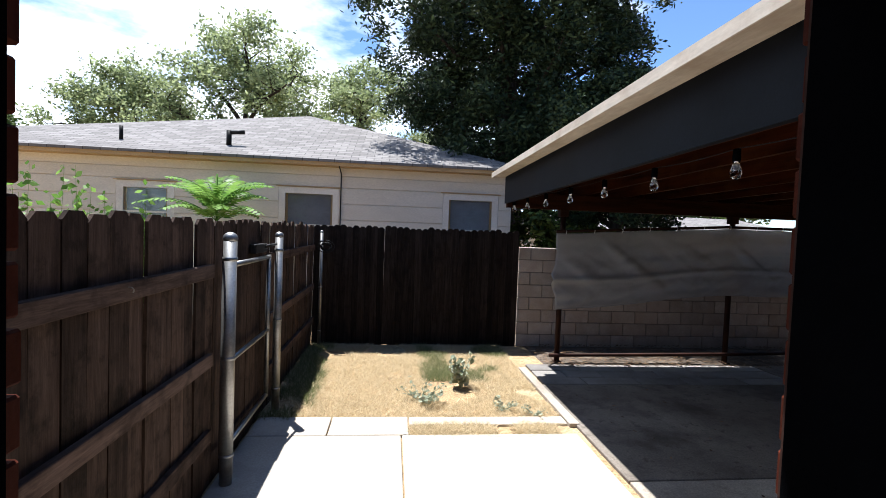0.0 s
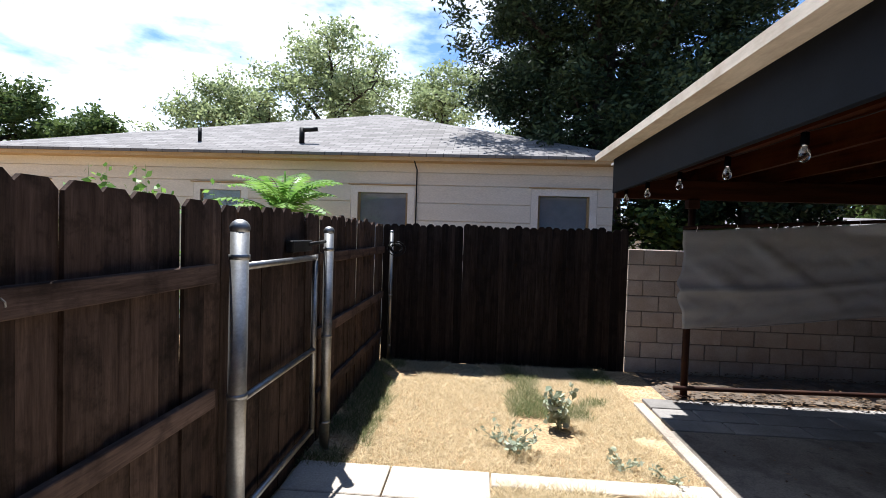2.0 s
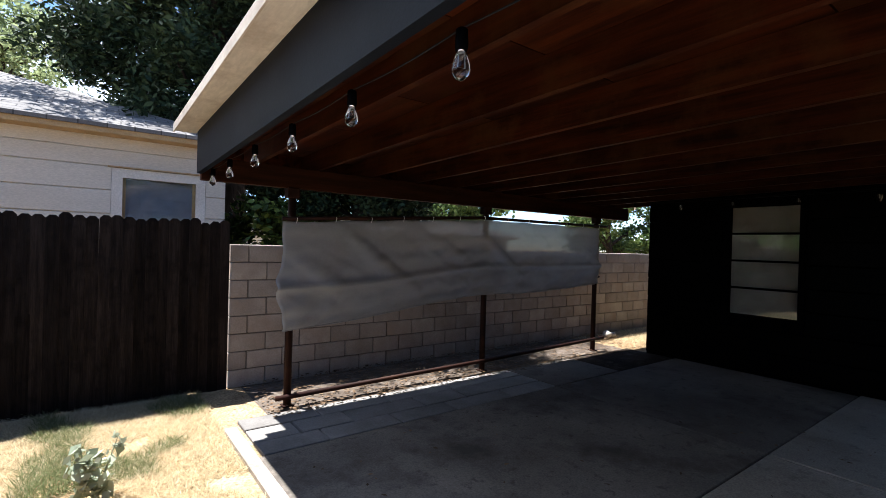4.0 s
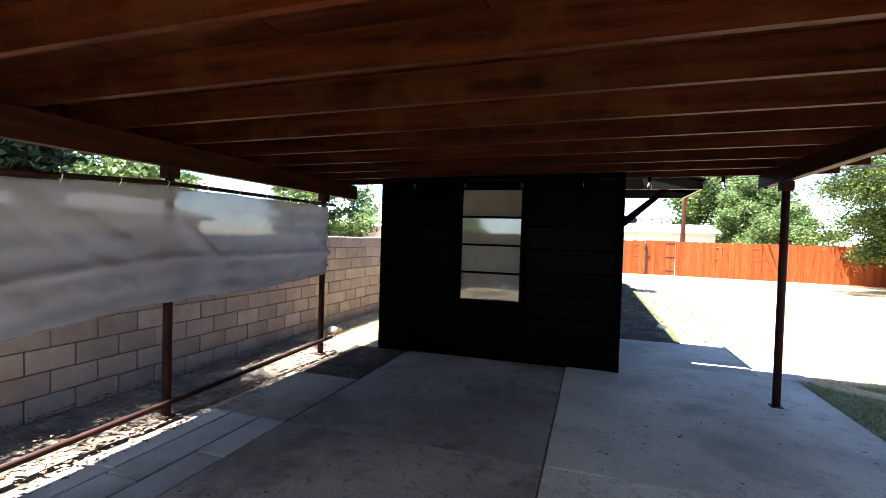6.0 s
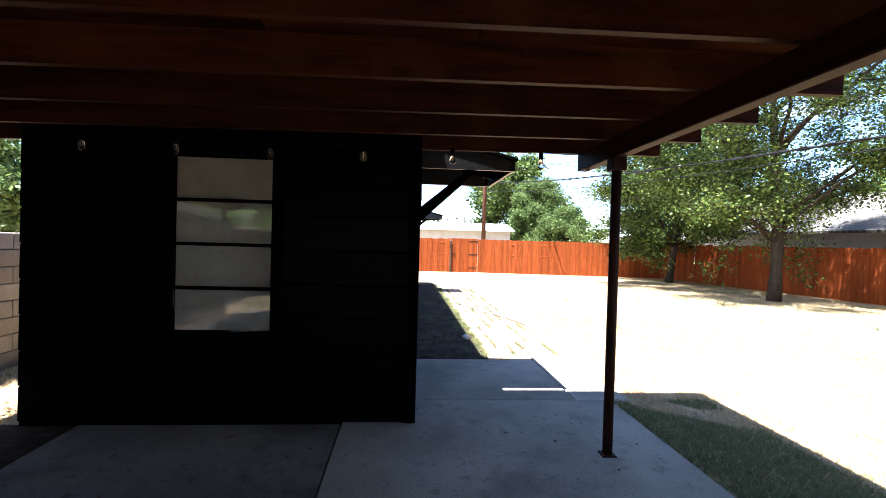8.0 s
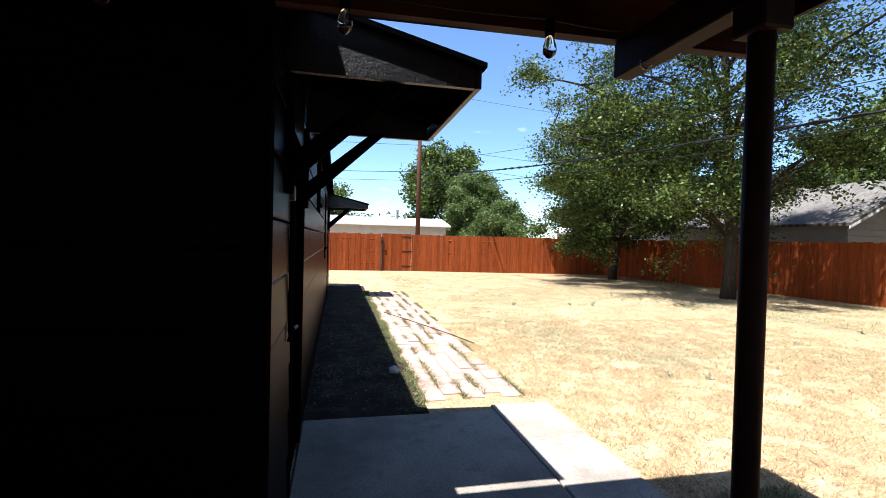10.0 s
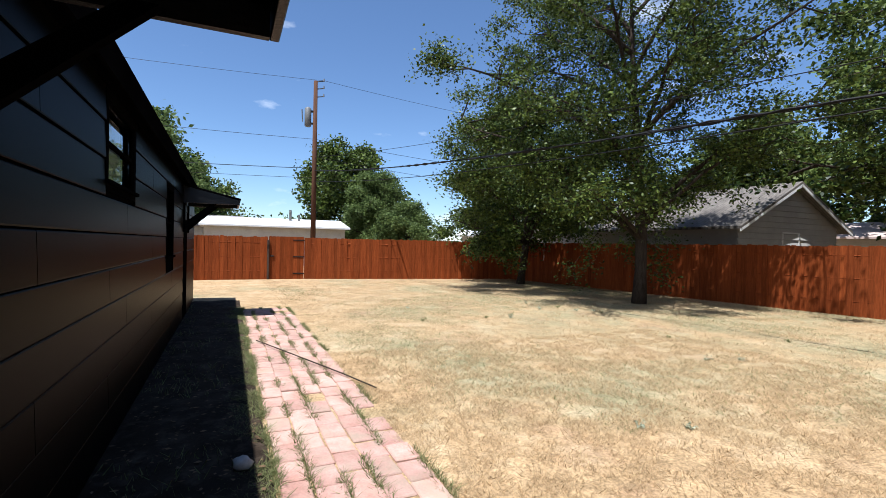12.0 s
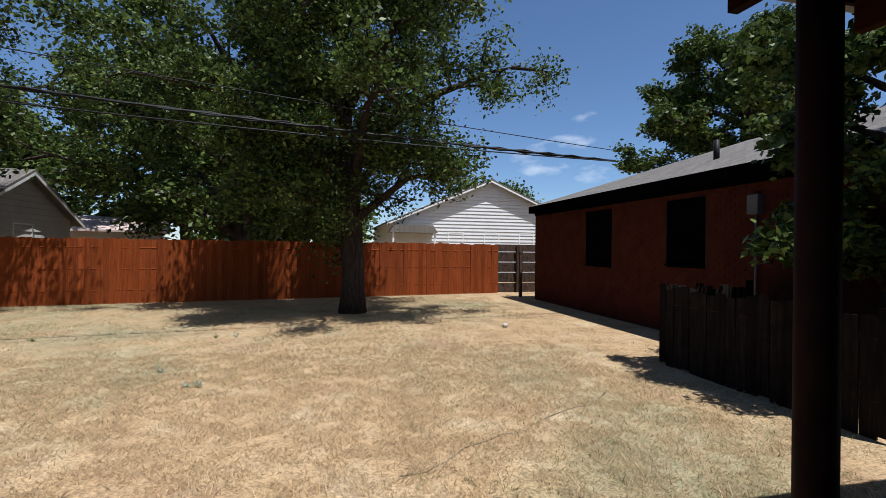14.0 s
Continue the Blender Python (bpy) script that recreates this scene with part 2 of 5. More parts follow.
M_DRIP = surface("beige_metal_edge", (0.50, 0.43, 0.35), (0.62, 0.55, 0.46), 1.5, 30, 0.5, 0.1, 0.001, stretch=(1, 0.2, 1), vary=None, stain=(0.36, 0.28, 0.21), stain_scale=2.0)
M_ROLLROOF = surface("grey_roll_roofing", (0.28, 0.27, 0.26), (0.4, 0.39, 0.38), 2, 80, 0.95, 0.4, 0.003, vary=None)
M_BLACK = surface("black_painted_siding", (0.0008, 0.0008, 0.0009), (0.0022, 0.0019, 0.0018), 1.5, 40, 0.36, 0.3, 0.002, stretch=(1, 6, 6), vary=(0.6, 1.5), spec=0.018)
M_BLACKTRIM = surface("black_painted_trim", (0.002, 0.002, 0.0024), (0.004, 0.004, 0.0046), 3, 50, 0.85, 0.5, 0.004, vary=None, spec=0.0)
M_BLACKGLOSS = surface("peeling_black_gloss_paint", (0.002, 0.002, 0.0024), (0.006, 0.006, 0.007), 9, 45, 0.32, 0.9, 0.006, vary=None, spec=0.35)
M_CREAM = surface("cream_painted_siding", (0.62, 0.55, 0.45), (0.72, 0.65, 0.55), 1.2, 50, 0.7, 0.2, 0.002, stretch=(0.5, 1, 2), vary=(0.95, 1.04))
M_CREAMTRIM = surface("pale_trim_paint", (0.66, 0.60, 0.52), (0.76, 0.71, 0.63), 2, 50, 0.65, 0.2, 0.002, vary=(0.95, 1.05))
M_TANTRIM = surface("tan_trim_paint", (0.44, 0.29, 0.15), (0.54, 0.38, 0.21), 2, 50, 0.7, 0.2, 0.002, vary=None)
M_SHINGLE = shingle_material("grey_shingles", (0.125, 0.113, 0.106), (0.21, 0.193, 0.182))
M_SHINGLEBROWN = shingle_material("taupe_shingles", (0.105, 0.0915, 0.081), (0.1575, 0.1402, 0.1237))
M_WHITESIDE = surface("white_siding", (0.5616, 0.5616, 0.5616), (0.624, 0.624, 0.624), 2, 50, 0.6, 0.1, 0.001, vary=(0.96, 1.03))
M_GREYSIDE = surface("grey_white_siding", (0.36, 0.3456, 0.324), (0.432, 0.4176, 0.3888), 2, 50, 0.7, 0.1, 0.001, vary=(0.95, 1.05))
M_TARP = surface("grey_tarp", (0.40, 0.40, 0.40), (0.53, 0.53, 0.525), 1.4, 120, 0.7, 0.3, 0.002, stretch=(0.35, 1, 3), vary=None, stain=(0.31, 0.30, 0.29), stain_scale=2.5)
tarp_tree = M_TARP.node_tree
tarp_thin = tarp_tree.nodes.new("ShaderNodeBsdfTranslucent")
tarp_thin.inputs["Color"].default_value = (0.46, 0.46, 0.45, 1)
tarp_mix = tarp_tree.nodes.new("ShaderNodeMixShader")
tarp_mix.inputs["Fac"].default_value = 0.4
link(tarp_tree, tarp_tree.nodes["Principled BSDF"].outputs["BSDF"], tarp_mix.inputs[1])
link(tarp_tree, tarp_thin.outputs["BSDF"], tarp_mix.inputs[2])
# an open weave that lets some light straight through
tarp_open = tarp_tree.nodes.new("ShaderNodeBsdfTransparent")
tarp_weave = tarp_tree.nodes.new("ShaderNodeMixShader")
tarp_weave.inputs["Fac"].default_value = 0.2
link(tarp_tree, tarp_mix.outputs["Shader"], tarp_weave.inputs[1])
link(tarp_tree, tarp_open.outputs["BSDF"], tarp_weave.inputs[2])
link(tarp_tree, tarp_weave.outputs["Shader"], tarp_tree.nodes["Material Output"].inputs["Surface"])
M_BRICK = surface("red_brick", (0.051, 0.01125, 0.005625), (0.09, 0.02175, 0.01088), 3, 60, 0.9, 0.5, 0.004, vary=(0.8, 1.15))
M_BARK = surface("grey_brown_bark", (0.0288, 0.0216, 0.0168), (0.076, 0.0592, 0.0464), 3, 14, 0.95, 0.9, 0.03, stretch=(6, 6, 1.2), vary=None)
M_POLE = surface("creosoted_pole", (0.0525, 0.024, 0.015), (0.1013, 0.0525, 0.03375), 2, 14, 0.85, 0.5, 0.006, stretch=(10, 10, 0.6), vary=None)
M_WIRE = plain("black_cable", (0.010, 0.010, 0.011), 0.55, spec=0.12)
M_LEAF = leaf_material("elm_leaves", (0.010, 0.026, 0.006), (0.120, 0.160, 0.034), 0.22, 0.42)
M_LEAF_PALE = leaf_material("pale_elm_leaves", (0.15, 0.19, 0.085), (0.34, 0.385, 0.19), 0.5)
M_LEAF_DARK = leaf_material("juniper_foliage", (0.008, 0.018, 0.008), (0.060, 0.085, 0.036), 0.12, 0.6)
M_LEAF_FAR = leaf_material("hazy_green_leaves", (0.045, 0.075, 0.022), (0.13, 0.175, 0.055), 0.35)
M_LEAF_BRIGHT = leaf_material("ailanthus_leaves", (0.09, 0.19, 0.032), (0.20, 0.33, 0.075), 0.45, 0.4)
M_WEED = leaf_material("grey_green_weed", (0.24, 0.28, 0.19), (0.44, 0.46, 0.35), 0.35, 0.6)
M_BLADE_DRY = leaf_material("straw_blades", (0.32, 0.222, 0.122), (0.70, 0.540, 0.335), 0.55, 0.7)
M_BLADE_PALE = leaf_material("pale_stubble_blades", (0.42, 0.335, 0.20), (0.76, 0.64, 0.43), 0.5, 0.7)
M_BLADE_GREEN = leaf_material("green_blades", (0.1014, 0.117, 0.0429), (0.2418, 0.2535, 0.117), 0.45, 0.6)
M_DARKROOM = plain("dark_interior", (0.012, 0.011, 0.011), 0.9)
M_BLIND = plain("cream_roller_blind", (0.46, 0.42, 0.35), 0.85)
M_BLINDGREY = plain("grey_slat_blind", (0.27, 0.28, 0.31), 0.8)
M_GLASS = glass("window_glass")
M_BULB = glass("bulb_glass", (1, 1, 1))
M_DRYLEAF = leaf_material("dry_fallen_leaves", (0.05, 0.03, 0.016), (0.20, 0.125, 0.07), 0.1, 0.8)
M_WHITE = plain("white_gloss_paint", (0.75, 0.75, 0.74), 0.5)
M_METALROOF = surface("white_metal_roof", (0.5148, 0.5226, 0.5304), (0.5928, 0.6006, 0.6084), 2, 20, 0.4, 0.1, 0.002, vary=None)
M_XFMR = plain("grey_enamel", (0.13, 0.135, 0.14), 0.5)
M_ROCK = surface("pale_rock", (0.384, 0.352, 0.32), (0.496, 0.464, 0.424), 8, 40, 0.9, 0.6, 0.006, vary=None)


# ---- builders ----
def box(bm, x0, x1, y0, y1, z0, z1):
    v = [bm.verts.new(p) for p in ((x0, y0, z0), (x1, y0, z0), (x1, y1, z0), (x0, y1, z0), (x0, y0, z1), (x1, y0, z1), (x1, y1, z1), (x0, y1, z1))]
    for f in ((3, 2, 1, 0), (4, 5, 6, 7), (0, 1, 5, 4), (1, 2, 6, 5), (2, 3, 7, 6), (3, 0, 4, 7)):
        bm.faces.new([v[i] for i in f])
    return bm


def soft_box(x0, x1, y0, y1, z0, z1, r=0.006):
    bm = box(bmesh.new(), x0, x1, y0, y1, z0, z1)
    bmesh.ops.bevel(bm, geom=bm.edges[:], offset=r, segments=1, affect="EDGES")
    return bm


def prism(bm, poly, along, a, b):
    """A closed prism: a polygon of (u, w) swept from a to b along 'x' or 'y' ('z': u, w are x, y)."""
    put = {"x": lambda u, w, s: (s, u, w), "y": lambda u, w, s: (u, s, w), "z": lambda u, w, s: (u, w, s)}[along]
    p = [bm.verts.new(put(u, w, a)) for u, w in poly]
    q = [bm.verts.new(put(u, w, b)) for u, w in poly]
    n = len(poly)
    bm.faces.new(p)
    bm.faces.new(q[::-1])
    for i in range(n):
        bm.faces.new((p[i], q[i], q[(i + 1) % n], p[(i + 1) % n]))
    bmesh.ops.recalc_face_normals(bm, faces=bm.faces[:])
    return bm


def tube(bm, pts, radii, sides=8, cap=True):
    """A round tube along the points."""
    pts = [Vector(p) for p in pts]
    if isinstance(radii, (int, float)):
        radii = [radii] * len(pts)
    radii = [float(q) for q in radii]
    rings = []
    for i, p in enumerate(pts):
        d = (pts[min(i + 1, len(pts) - 1)] - pts[max(i - 1, 0)]).normalized()
        u = d.cross(Vector((0, 0, 1)) if abs(d.z) < 0.9 else Vector((1, 0, 0))).normalized()
        w = d.cross(u)
        rings.append([bm.verts.new(p + radii[i] * (math.cos(a) * u + math.sin(a) * w)) for a in (2 * math.pi * k / sides for k in range(sides))])
    for r, s in zip(rings, rings[1:]):
        for k in range(sides):
            bm.faces.new((r[k], r[(k + 1) % sides], s[(k + 1) % sides], s[k]))
    if cap:
        bm.faces.new(rings[0][::-1])
        bm.faces.new(rings[-1])
    return bm


def mesh_from(name, bm, material, smooth=False):
    me = bpy.data.meshes.new(name)
    bmesh.ops.recalc_face_normals(bm, faces=bm.faces[:])
    bm.to_mesh(me)
    bm.free()
    me.materials.append(material)
    if smooth:
        me.polygons.foreach_set("use_smooth", [True] * len(me.polygons))
    return me


def thing(name, label, category, loc=(0, 0, 0), group="", kind="", turn=0.0):
    ob = new(name)
    ob.empty_display_size = 0.2
    ob.matrix_world = pose(*loc, 0, 0, turn)
    return tagged(ob, label, category, group, kind)


def part(name, bm, material, parent, label="", smooth=False):
    ob = new(name, mesh_from(name, bm, material, smooth))
    ob.parent = parent
    return tagged(ob, label)


def piece(name, mesh, parent, m):
    ob = new(name, mesh)
    ob.parent = parent
    ob.matrix_basis = m
    return ob


def single(name, bm, material, label, category, kind="", group="", smooth=False):
    return tagged(new(name, mesh_from(name, bm, material, smooth)), label, category, group, kind)


def arrays(name, verts, faces, material, smooth=False):
    me = bpy.data.meshes.new(name)
    me.from_pydata(verts, [], faces)
    me.materials.append(material)
    if smooth:
        me.polygons.foreach_set("use_smooth", [True] * len(me.polygons))
    return me


def quads(name, v, material):
    """A mesh of loose quads from an array of shape (n, 4, 3)."""
    n = len(v)
    me = bpy.data.meshes.new(name)
    me.vertices.add(4 * n)
    me.vertices.foreach_set("co", np.asarray(v, np.float32).ravel())
    me.loops.add(4 * n)
    me.loops.foreach_set("vertex_index", np.arange(4 * n, dtype=np.int32))
    me.polygons.add(n)
    me.polygons.foreach_set("loop_start", np.arange(0, 4 * n, 4, dtype=np.int32))
    me.update(calc_edges=True)
    me.materials.append(material)
    return me


def leaf_quads(rng, centres, size, long=1.8):
    """Leaf-shaped quads turned at random round the centres."""
    n = len(centres)
    a = rng.normal(size=(n, 3))
    a[:, 2] = a[:, 2] * 0.6 - 0.25
    a /= np.linalg.norm(a, axis=1)[:, None]
    b = np.cross(a, rng.normal(size=(n, 3)))
    b /= np.linalg.norm(b, axis=1)[:, None] + 1e-9
    s = size * rng.uniform(0.6, 1.3, n)[:, None]
    tip, side = a * s * long / 2, b * s * 0.5
    return np.stack([centres - tip, centres + side - 0.1 * tip, centres + tip, centres - side - 0.1 * tip], 1)


def blades(rng, xy, height, width, z=-0.03, lean=0.6):
    """Grass blades as slim quads at the places given."""
    n = len(xy)
    ang = rng.uniform(0, 2 * np.pi, n)
    h = height * rng.uniform(0.45, 1.25, n)
    w = width * rng.uniform(0.7, 1.4, n)
    base = np.column_stack([xy, np.full(n, z)])
    side = np.column_stack([np.cos(ang), np.sin(ang), np.zeros(n)]) * w[:, None]
    off = rng.normal(size=(n, 2)) * lean * h[:, None]
    top = base + np.column_stack([off, h])
    return np.stack([base - side, base + side, top + 0.25 * side, top - 0.25 * side], 1)


# ---- ground ----
def grid_sheet(name, x0, x1, y0, y1, nx, ny, height, material):
    xs, ys = np.linspace(x0, x1, nx), np.linspace(y0, y1, ny)
    verts = [(x, y, height(x, y)) for y in ys for x in xs]
    faces = [(j * nx + i, j * nx + i + 1, (j + 1) * nx + i + 1, (j + 1) * nx + i) for j in range(ny - 1) for i in range(nx - 1)]
    return arrays(name, verts, faces, material, True)


bm = bmesh.new()
bm.faces.new([bm.verts.new(p) for p in ((-900, -900, -0.03), (900, -900, -0.03), (900, 900, -0.03), (-900, 900, -0.03))])
single("ground", bm, M_TURF, "dry straw-coloured lawn with bare and greener patches", "ground", "structure")


def soil(name, label, x0, x1, y0, y1, seed, material=M_SOIL):
    def h(x, y):
        e = min(x - x0, x1 - x, y - y0, y1 - y)
        return -0.028 + min(1.0, e / 0.15) * (0.012 + 0.028 * (noise.noise((x * 2.3, y * 2.3, seed)) + 0.6))
    me = grid_sheet(name, x0, x1, y0, y1, int((x1 - x0) / 0.09) + 2, int((y1 - y0) / 0.09) + 2, h, material)
    return tagged(new(name, me), label, "soil", kind="structure")


soil("soil_bed", "bare dry soil strip with leaf litter along the block wall", 2.6, 8.5, 5.75, 6.9, 1)
soil("soil_bed_corner", "bare soil patch between slab and black building, darkened in colour for shade", 7.02, 8.6, 4.95, 5.8, 5, M_SHADESOIL)
soil("soil_strip", "weedy soil strip beside the black building, darkened in colour for shade", 10.85, 22.5, 0.98, 2.12, 9, M_SHADESOIL)

# concrete patio, panel by panel with open joints
patio = thing("patio_slab", "old stained concrete patio slab with open joints", "patio", kind="structure")


def panel(x0, x1, y0, y1, material=M_CONCRETE, top=0.0, gap=0.006, name="slab_panel"):
    part(name, soft_box(x0 + gap, x1 - gap, y0 + gap, y1 - gap, -0.12, top, 0.006), material, patio)


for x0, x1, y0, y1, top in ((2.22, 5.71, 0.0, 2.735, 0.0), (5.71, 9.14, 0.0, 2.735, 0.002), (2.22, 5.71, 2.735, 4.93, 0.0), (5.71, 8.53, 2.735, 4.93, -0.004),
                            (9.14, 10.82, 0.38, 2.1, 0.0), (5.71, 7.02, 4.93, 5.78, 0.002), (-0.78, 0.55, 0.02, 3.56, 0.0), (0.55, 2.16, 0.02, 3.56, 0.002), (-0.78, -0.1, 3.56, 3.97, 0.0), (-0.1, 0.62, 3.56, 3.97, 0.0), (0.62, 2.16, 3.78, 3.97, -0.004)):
    # panels west of the carport take the copy brightened for sun
    panel(x0, x1, y0, y1, M_OILED if x0 > 2 and y0 > 2.5 else M_CONCRETE_SUNLIT if x0 < 2 else M_CONCRETE, top)
panel(9.14, 10.98, -0.22, 0.37, top=-0.012)
flag_y = [(4.93, 5.2), (5.2, 5.5), (5.5, 5.78)]
for (y0, y1), cuts in zip(flag_y, ((2.3, 2.85, 3.55, 4.2, 5.0, 5.71), (2.3, 2.7, 3.2, 4.0, 4.55, 5.71), (2.3, 3.0, 3.75, 4.6, 5.71))):
    for x0, x1 in zip(cuts, cuts[1:]):
        panel(x0, x1, y0, y1, M_FLAG, random.uniform(-0.006, 0.004), 0.008, "flagstone")
panel(2.16, 2.26, 3.75, 5.6, M_CONCRETE, 0.012, 0.0, "border_strip")

# brick-red paver path
path = thing("paver_path", "pink-red paver path with grass growing in the joints", "path", kind="structure")
paver = mesh_from("paver", soft_box(-0.149, 0.149, -0.098, 0.098, -0.09, 0.0, 0.008), M_PATH)
rng = np.random.default_rng(4)
for i in range(30):
    for j in range(5):
        if rng.random() < 0.03:
            continue
        x = 11.36 + 0.31 * i + (0.15 if j % 2 else 0) + rng.normal() * 0.006
        piece("paver", paver, path, pose(x, 0.03 + 0.205 * j + rng.normal() * 0.005, -0.016 + rng.normal() * 0.004, rng.normal() * 0.8, rng.normal() * 0.8, rng.normal() * 1.2))

# ---- wooden fences ----
def dog_ear(w, h, t=0.018, ear=0.035):
    bm = bmesh.new()
    poly = [(-w / 2, 0), (w / 2, 0), (w / 2, h - ear), (w / 2 - ear, h), (-w / 2 + ear, h), (-w / 2, h - ear)]
    return prism(bm, poly, "y", -t / 2, t / 2)


def fence_line(fence, mesh, start, end, pitch, turn, jitter=0.012, seed=0, name="picket", base=0.0):
    """Pickets side by side from start to end; turn: the way their face looks."""
    r = np.random.default_rng(seed)
    a, b = Vector(start), Vector(end)
    n = int((b - a).length / pitch)
    for k in range(n):
        p = a.lerp(b, (k + 0.5) / n)
        off = 0.004 * (-1) ** k + r.uniform(-0.001, 0.001)
        p = p + Vector((-math.sin(radians(turn)) * off, math.cos(radians(turn)) * off, 0))
        piece(name, mesh, fence, pose(p.x, p.y, base - 0.04 + r.normal() * jitter, r.normal() * 0.3, r.normal() * 0.12, turn + r.normal() * 0.8))


PICKET = mesh_from("picket", dog_ear(0.153, 1.87), M_FENCE)
fence_l = thing("wooden_fence", "weathered dark brown cedar picket fence with dog-eared tops and three rails", "fence", kind="structure")
fence_line(fence_l, PICKET, (-0.81, 0.02, 0), (-0.81, 2.86, 0), 0.146, 90, seed=1)
fence_line(fence_l, PICKET, (-0.81, 4.20, 0), (-0.81, 6.88, 0), 0.146, 90, seed=2)
for y0, y1 in ((0.03, 2.76), (4.24, 6.84)):
    for z in (0.36, 0.88, 1.48):
        part("rail", soft_box(-0.798, -0.76, y0, y1, z - 0.045, z + 0.045, 0.004), M_RAIL, fence_l)
hook = part("hook", tube(bmesh.new(), [(-0.755 + 0.0, 1.72, 1.50), (-0.742, 1.72, 1.50), (-0.735, 1.725, 1.49), (-0.738, 1.73, 1.478), (-0.745, 1.735, 1.476)], 0.0025, 6), M_STEEL, fence_l, "small screw hook")

gate = thing("wooden_gate", "closed cedar picket gate on a galvanised tube frame", "gate", kind="structure")
fence_line(gate, PICKET, (-0.81, 2.87, 0), (-0.81, 4.19, 0), 0.146, 90, seed=3, jitter=0.006)
for y in (2.90, 4.06):
    part("frame_tube", tube(bmesh.new(), [(-0.74, y, 0.16), (-0.74, y, 1.52)], 0.021, 10), M_STEEL, gate, smooth=True)
for z in (0.18, 0.80, 1.50):
    part("frame_tube", tube(bmesh.new(), [(-0.74, 2.9, z), (-0.74, 4.06, z)], 0.021, 10), M_STEEL, gate, smooth=True)
latch = part("latch_box", soft_box(-0.79, -0.735, 3.62, 3.98, 1.55, 1.63, 0.006), M_IRON, gate, "black gate latch bar")
part("latch_bolt", tube(bmesh.new(), [(-0.74, 3.9, 1.60), (-0.70, 4.16, 1.62)], 0.014, 8), M_IRON, gate, smooth=True)


def gate_post(x, y, h, r, label):
    p = thing("gate_post", label, "post", (x, y, 0), "gate posts")
    part("pipe", tube(bmesh.new(), [(0, 0, -0.1), (0, 0, h)], r, 16), M_STEEL, p, smooth=True)
    cap = bmesh.new()
    bmesh.ops.create_uvsphere(cap, u_segments=14, v_segments=8, radius=r * 1.12)
    for v in cap.verts:
        v.co.z = h + max(v.co.z, -0.03 if v.co.z < -0.01 else v.co.z) * 0.9
    part("cap", cap, M_STEEL, p, "domed cap", True)
    for z in (0.2, 0.88, h - 0.14):
        part("band", tube(bmesh.new(), [(0, 0, z - 0.012), (0, 0, z + 0.012)], r * 1.12, 16), M_STEEL, p, smooth=True)
        part("bolt", tube(bmesh.new(), [(-0.02, r, z), (-0.02, r + 0.05, z)], 0.007, 6), M_IRON, p)
    return p


gate_post(-0.68, 2.81, 1.70, 0.044, "tall galvanised steel gate post with domed cap")
gate_post(-0.68, 4.19, 1.70, 0.038, "tall galvanised steel gate post with domed cap")
corner = gate_post(-0.66, 6.80, 1.72, 0.025, "slim galvanised corner post with tangled black cable")
rng = np.random.default_rng(8)
coil = thing("cable_coil", "tangled bundle of black cable hung on the corner post", "cable", (-0.64, 6.76, 1.5))
for k in range(7):
    r0, a0 = rng.uniform(0.05, 0.13), rng.uniform(0, 6)
    part("loop", tube(bmesh.new(), [(0.06 + r0 * math.cos(a0 + s), -0.03 + 0.02 * math.sin(3 * s + k), r0 * 0.8 * math.sin(a0 + s)) for s in np.linspace(0, 5.5, 14)], 0.006, 5), M_WIRE, coil)

fence_b = thing("back_fence", "weathered narrow picket fence, its wood colour darkened for shade", "fence", kind="structure")
NARROW = mesh_from("picket", dog_ear(0.1045, 1.88, 0.018, 0.03), M_FENCESHADE)
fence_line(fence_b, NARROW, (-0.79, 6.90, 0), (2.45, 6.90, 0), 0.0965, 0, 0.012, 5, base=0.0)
for z in (0.4, 1.4):
    part("rail", soft_box(-0.7, 2.44, 6.915, 6.955, z - 0.045, z + 0.045, 0.004), M_RAIL, fence_b)

# block wall
wall_cmu = thing("block_wall", "pale concrete block wall with recessed mortar joints", "wall", kind="structure")
part("mortar_core", box(bmesh.new(), 2.47, 16.0, 6.91, 7.07, -0.1, 1.585), M_MORTAR, wall_cmu)
BLOCK = mesh_from("block", soft_box(-0.1975, 0.1975, -0.098, 0.098, -0.097, 0.097, 0.006), M_CMU)
HALF = mesh_from("half_block", soft_box(-0.094, 0.094, -0.098, 0.098, -0.097, 0.097, 0.006), M_CMU)
rng = np.random.default_rng(6)
for row in range(8):
    z = 0.10 + 0.2032 * row - 0.03
    x = 2.46 + (0.2 if row % 2 else 0.0)
    if row % 2:
        piece("block", HALF, wall_cmu, pose(2.46 + 0.097, 6.99, z))
    while x < 15.9:
        piece("block", BLOCK, wall_cmu, pose(x + 0.203, 6.99 + rng.normal() * 0.002, z, 0, 0, rng.normal() * 0.2))
        x += 0.4064

# red fences
RED = mesh_from("picket", dog_ear(0.150, 1.86, 0.018, 0.025), M_REDFENCE)


def red_fence(start, end, turn, label):
    f = thing("red_fence", label, "fence", kind="structure")
    fence_line(f, RED, start, end, 0.142, turn, 0.012, int(abs(start[0]) * 7), base=-0.02)
    a, b = Vector(start), Vector(end)
    d = (b - a).normalized()
    side = Vector((-d.y, d.x, 0)) * 0.03
    for z in (0.35, 0.95, 1.55):
        part("rail", tube(bmesh.new(), [a + side + Vector((0, 0, z)), b + side + Vector((0, 0, z))], 0.042, 4), M_REDFENCE, f)
    return f


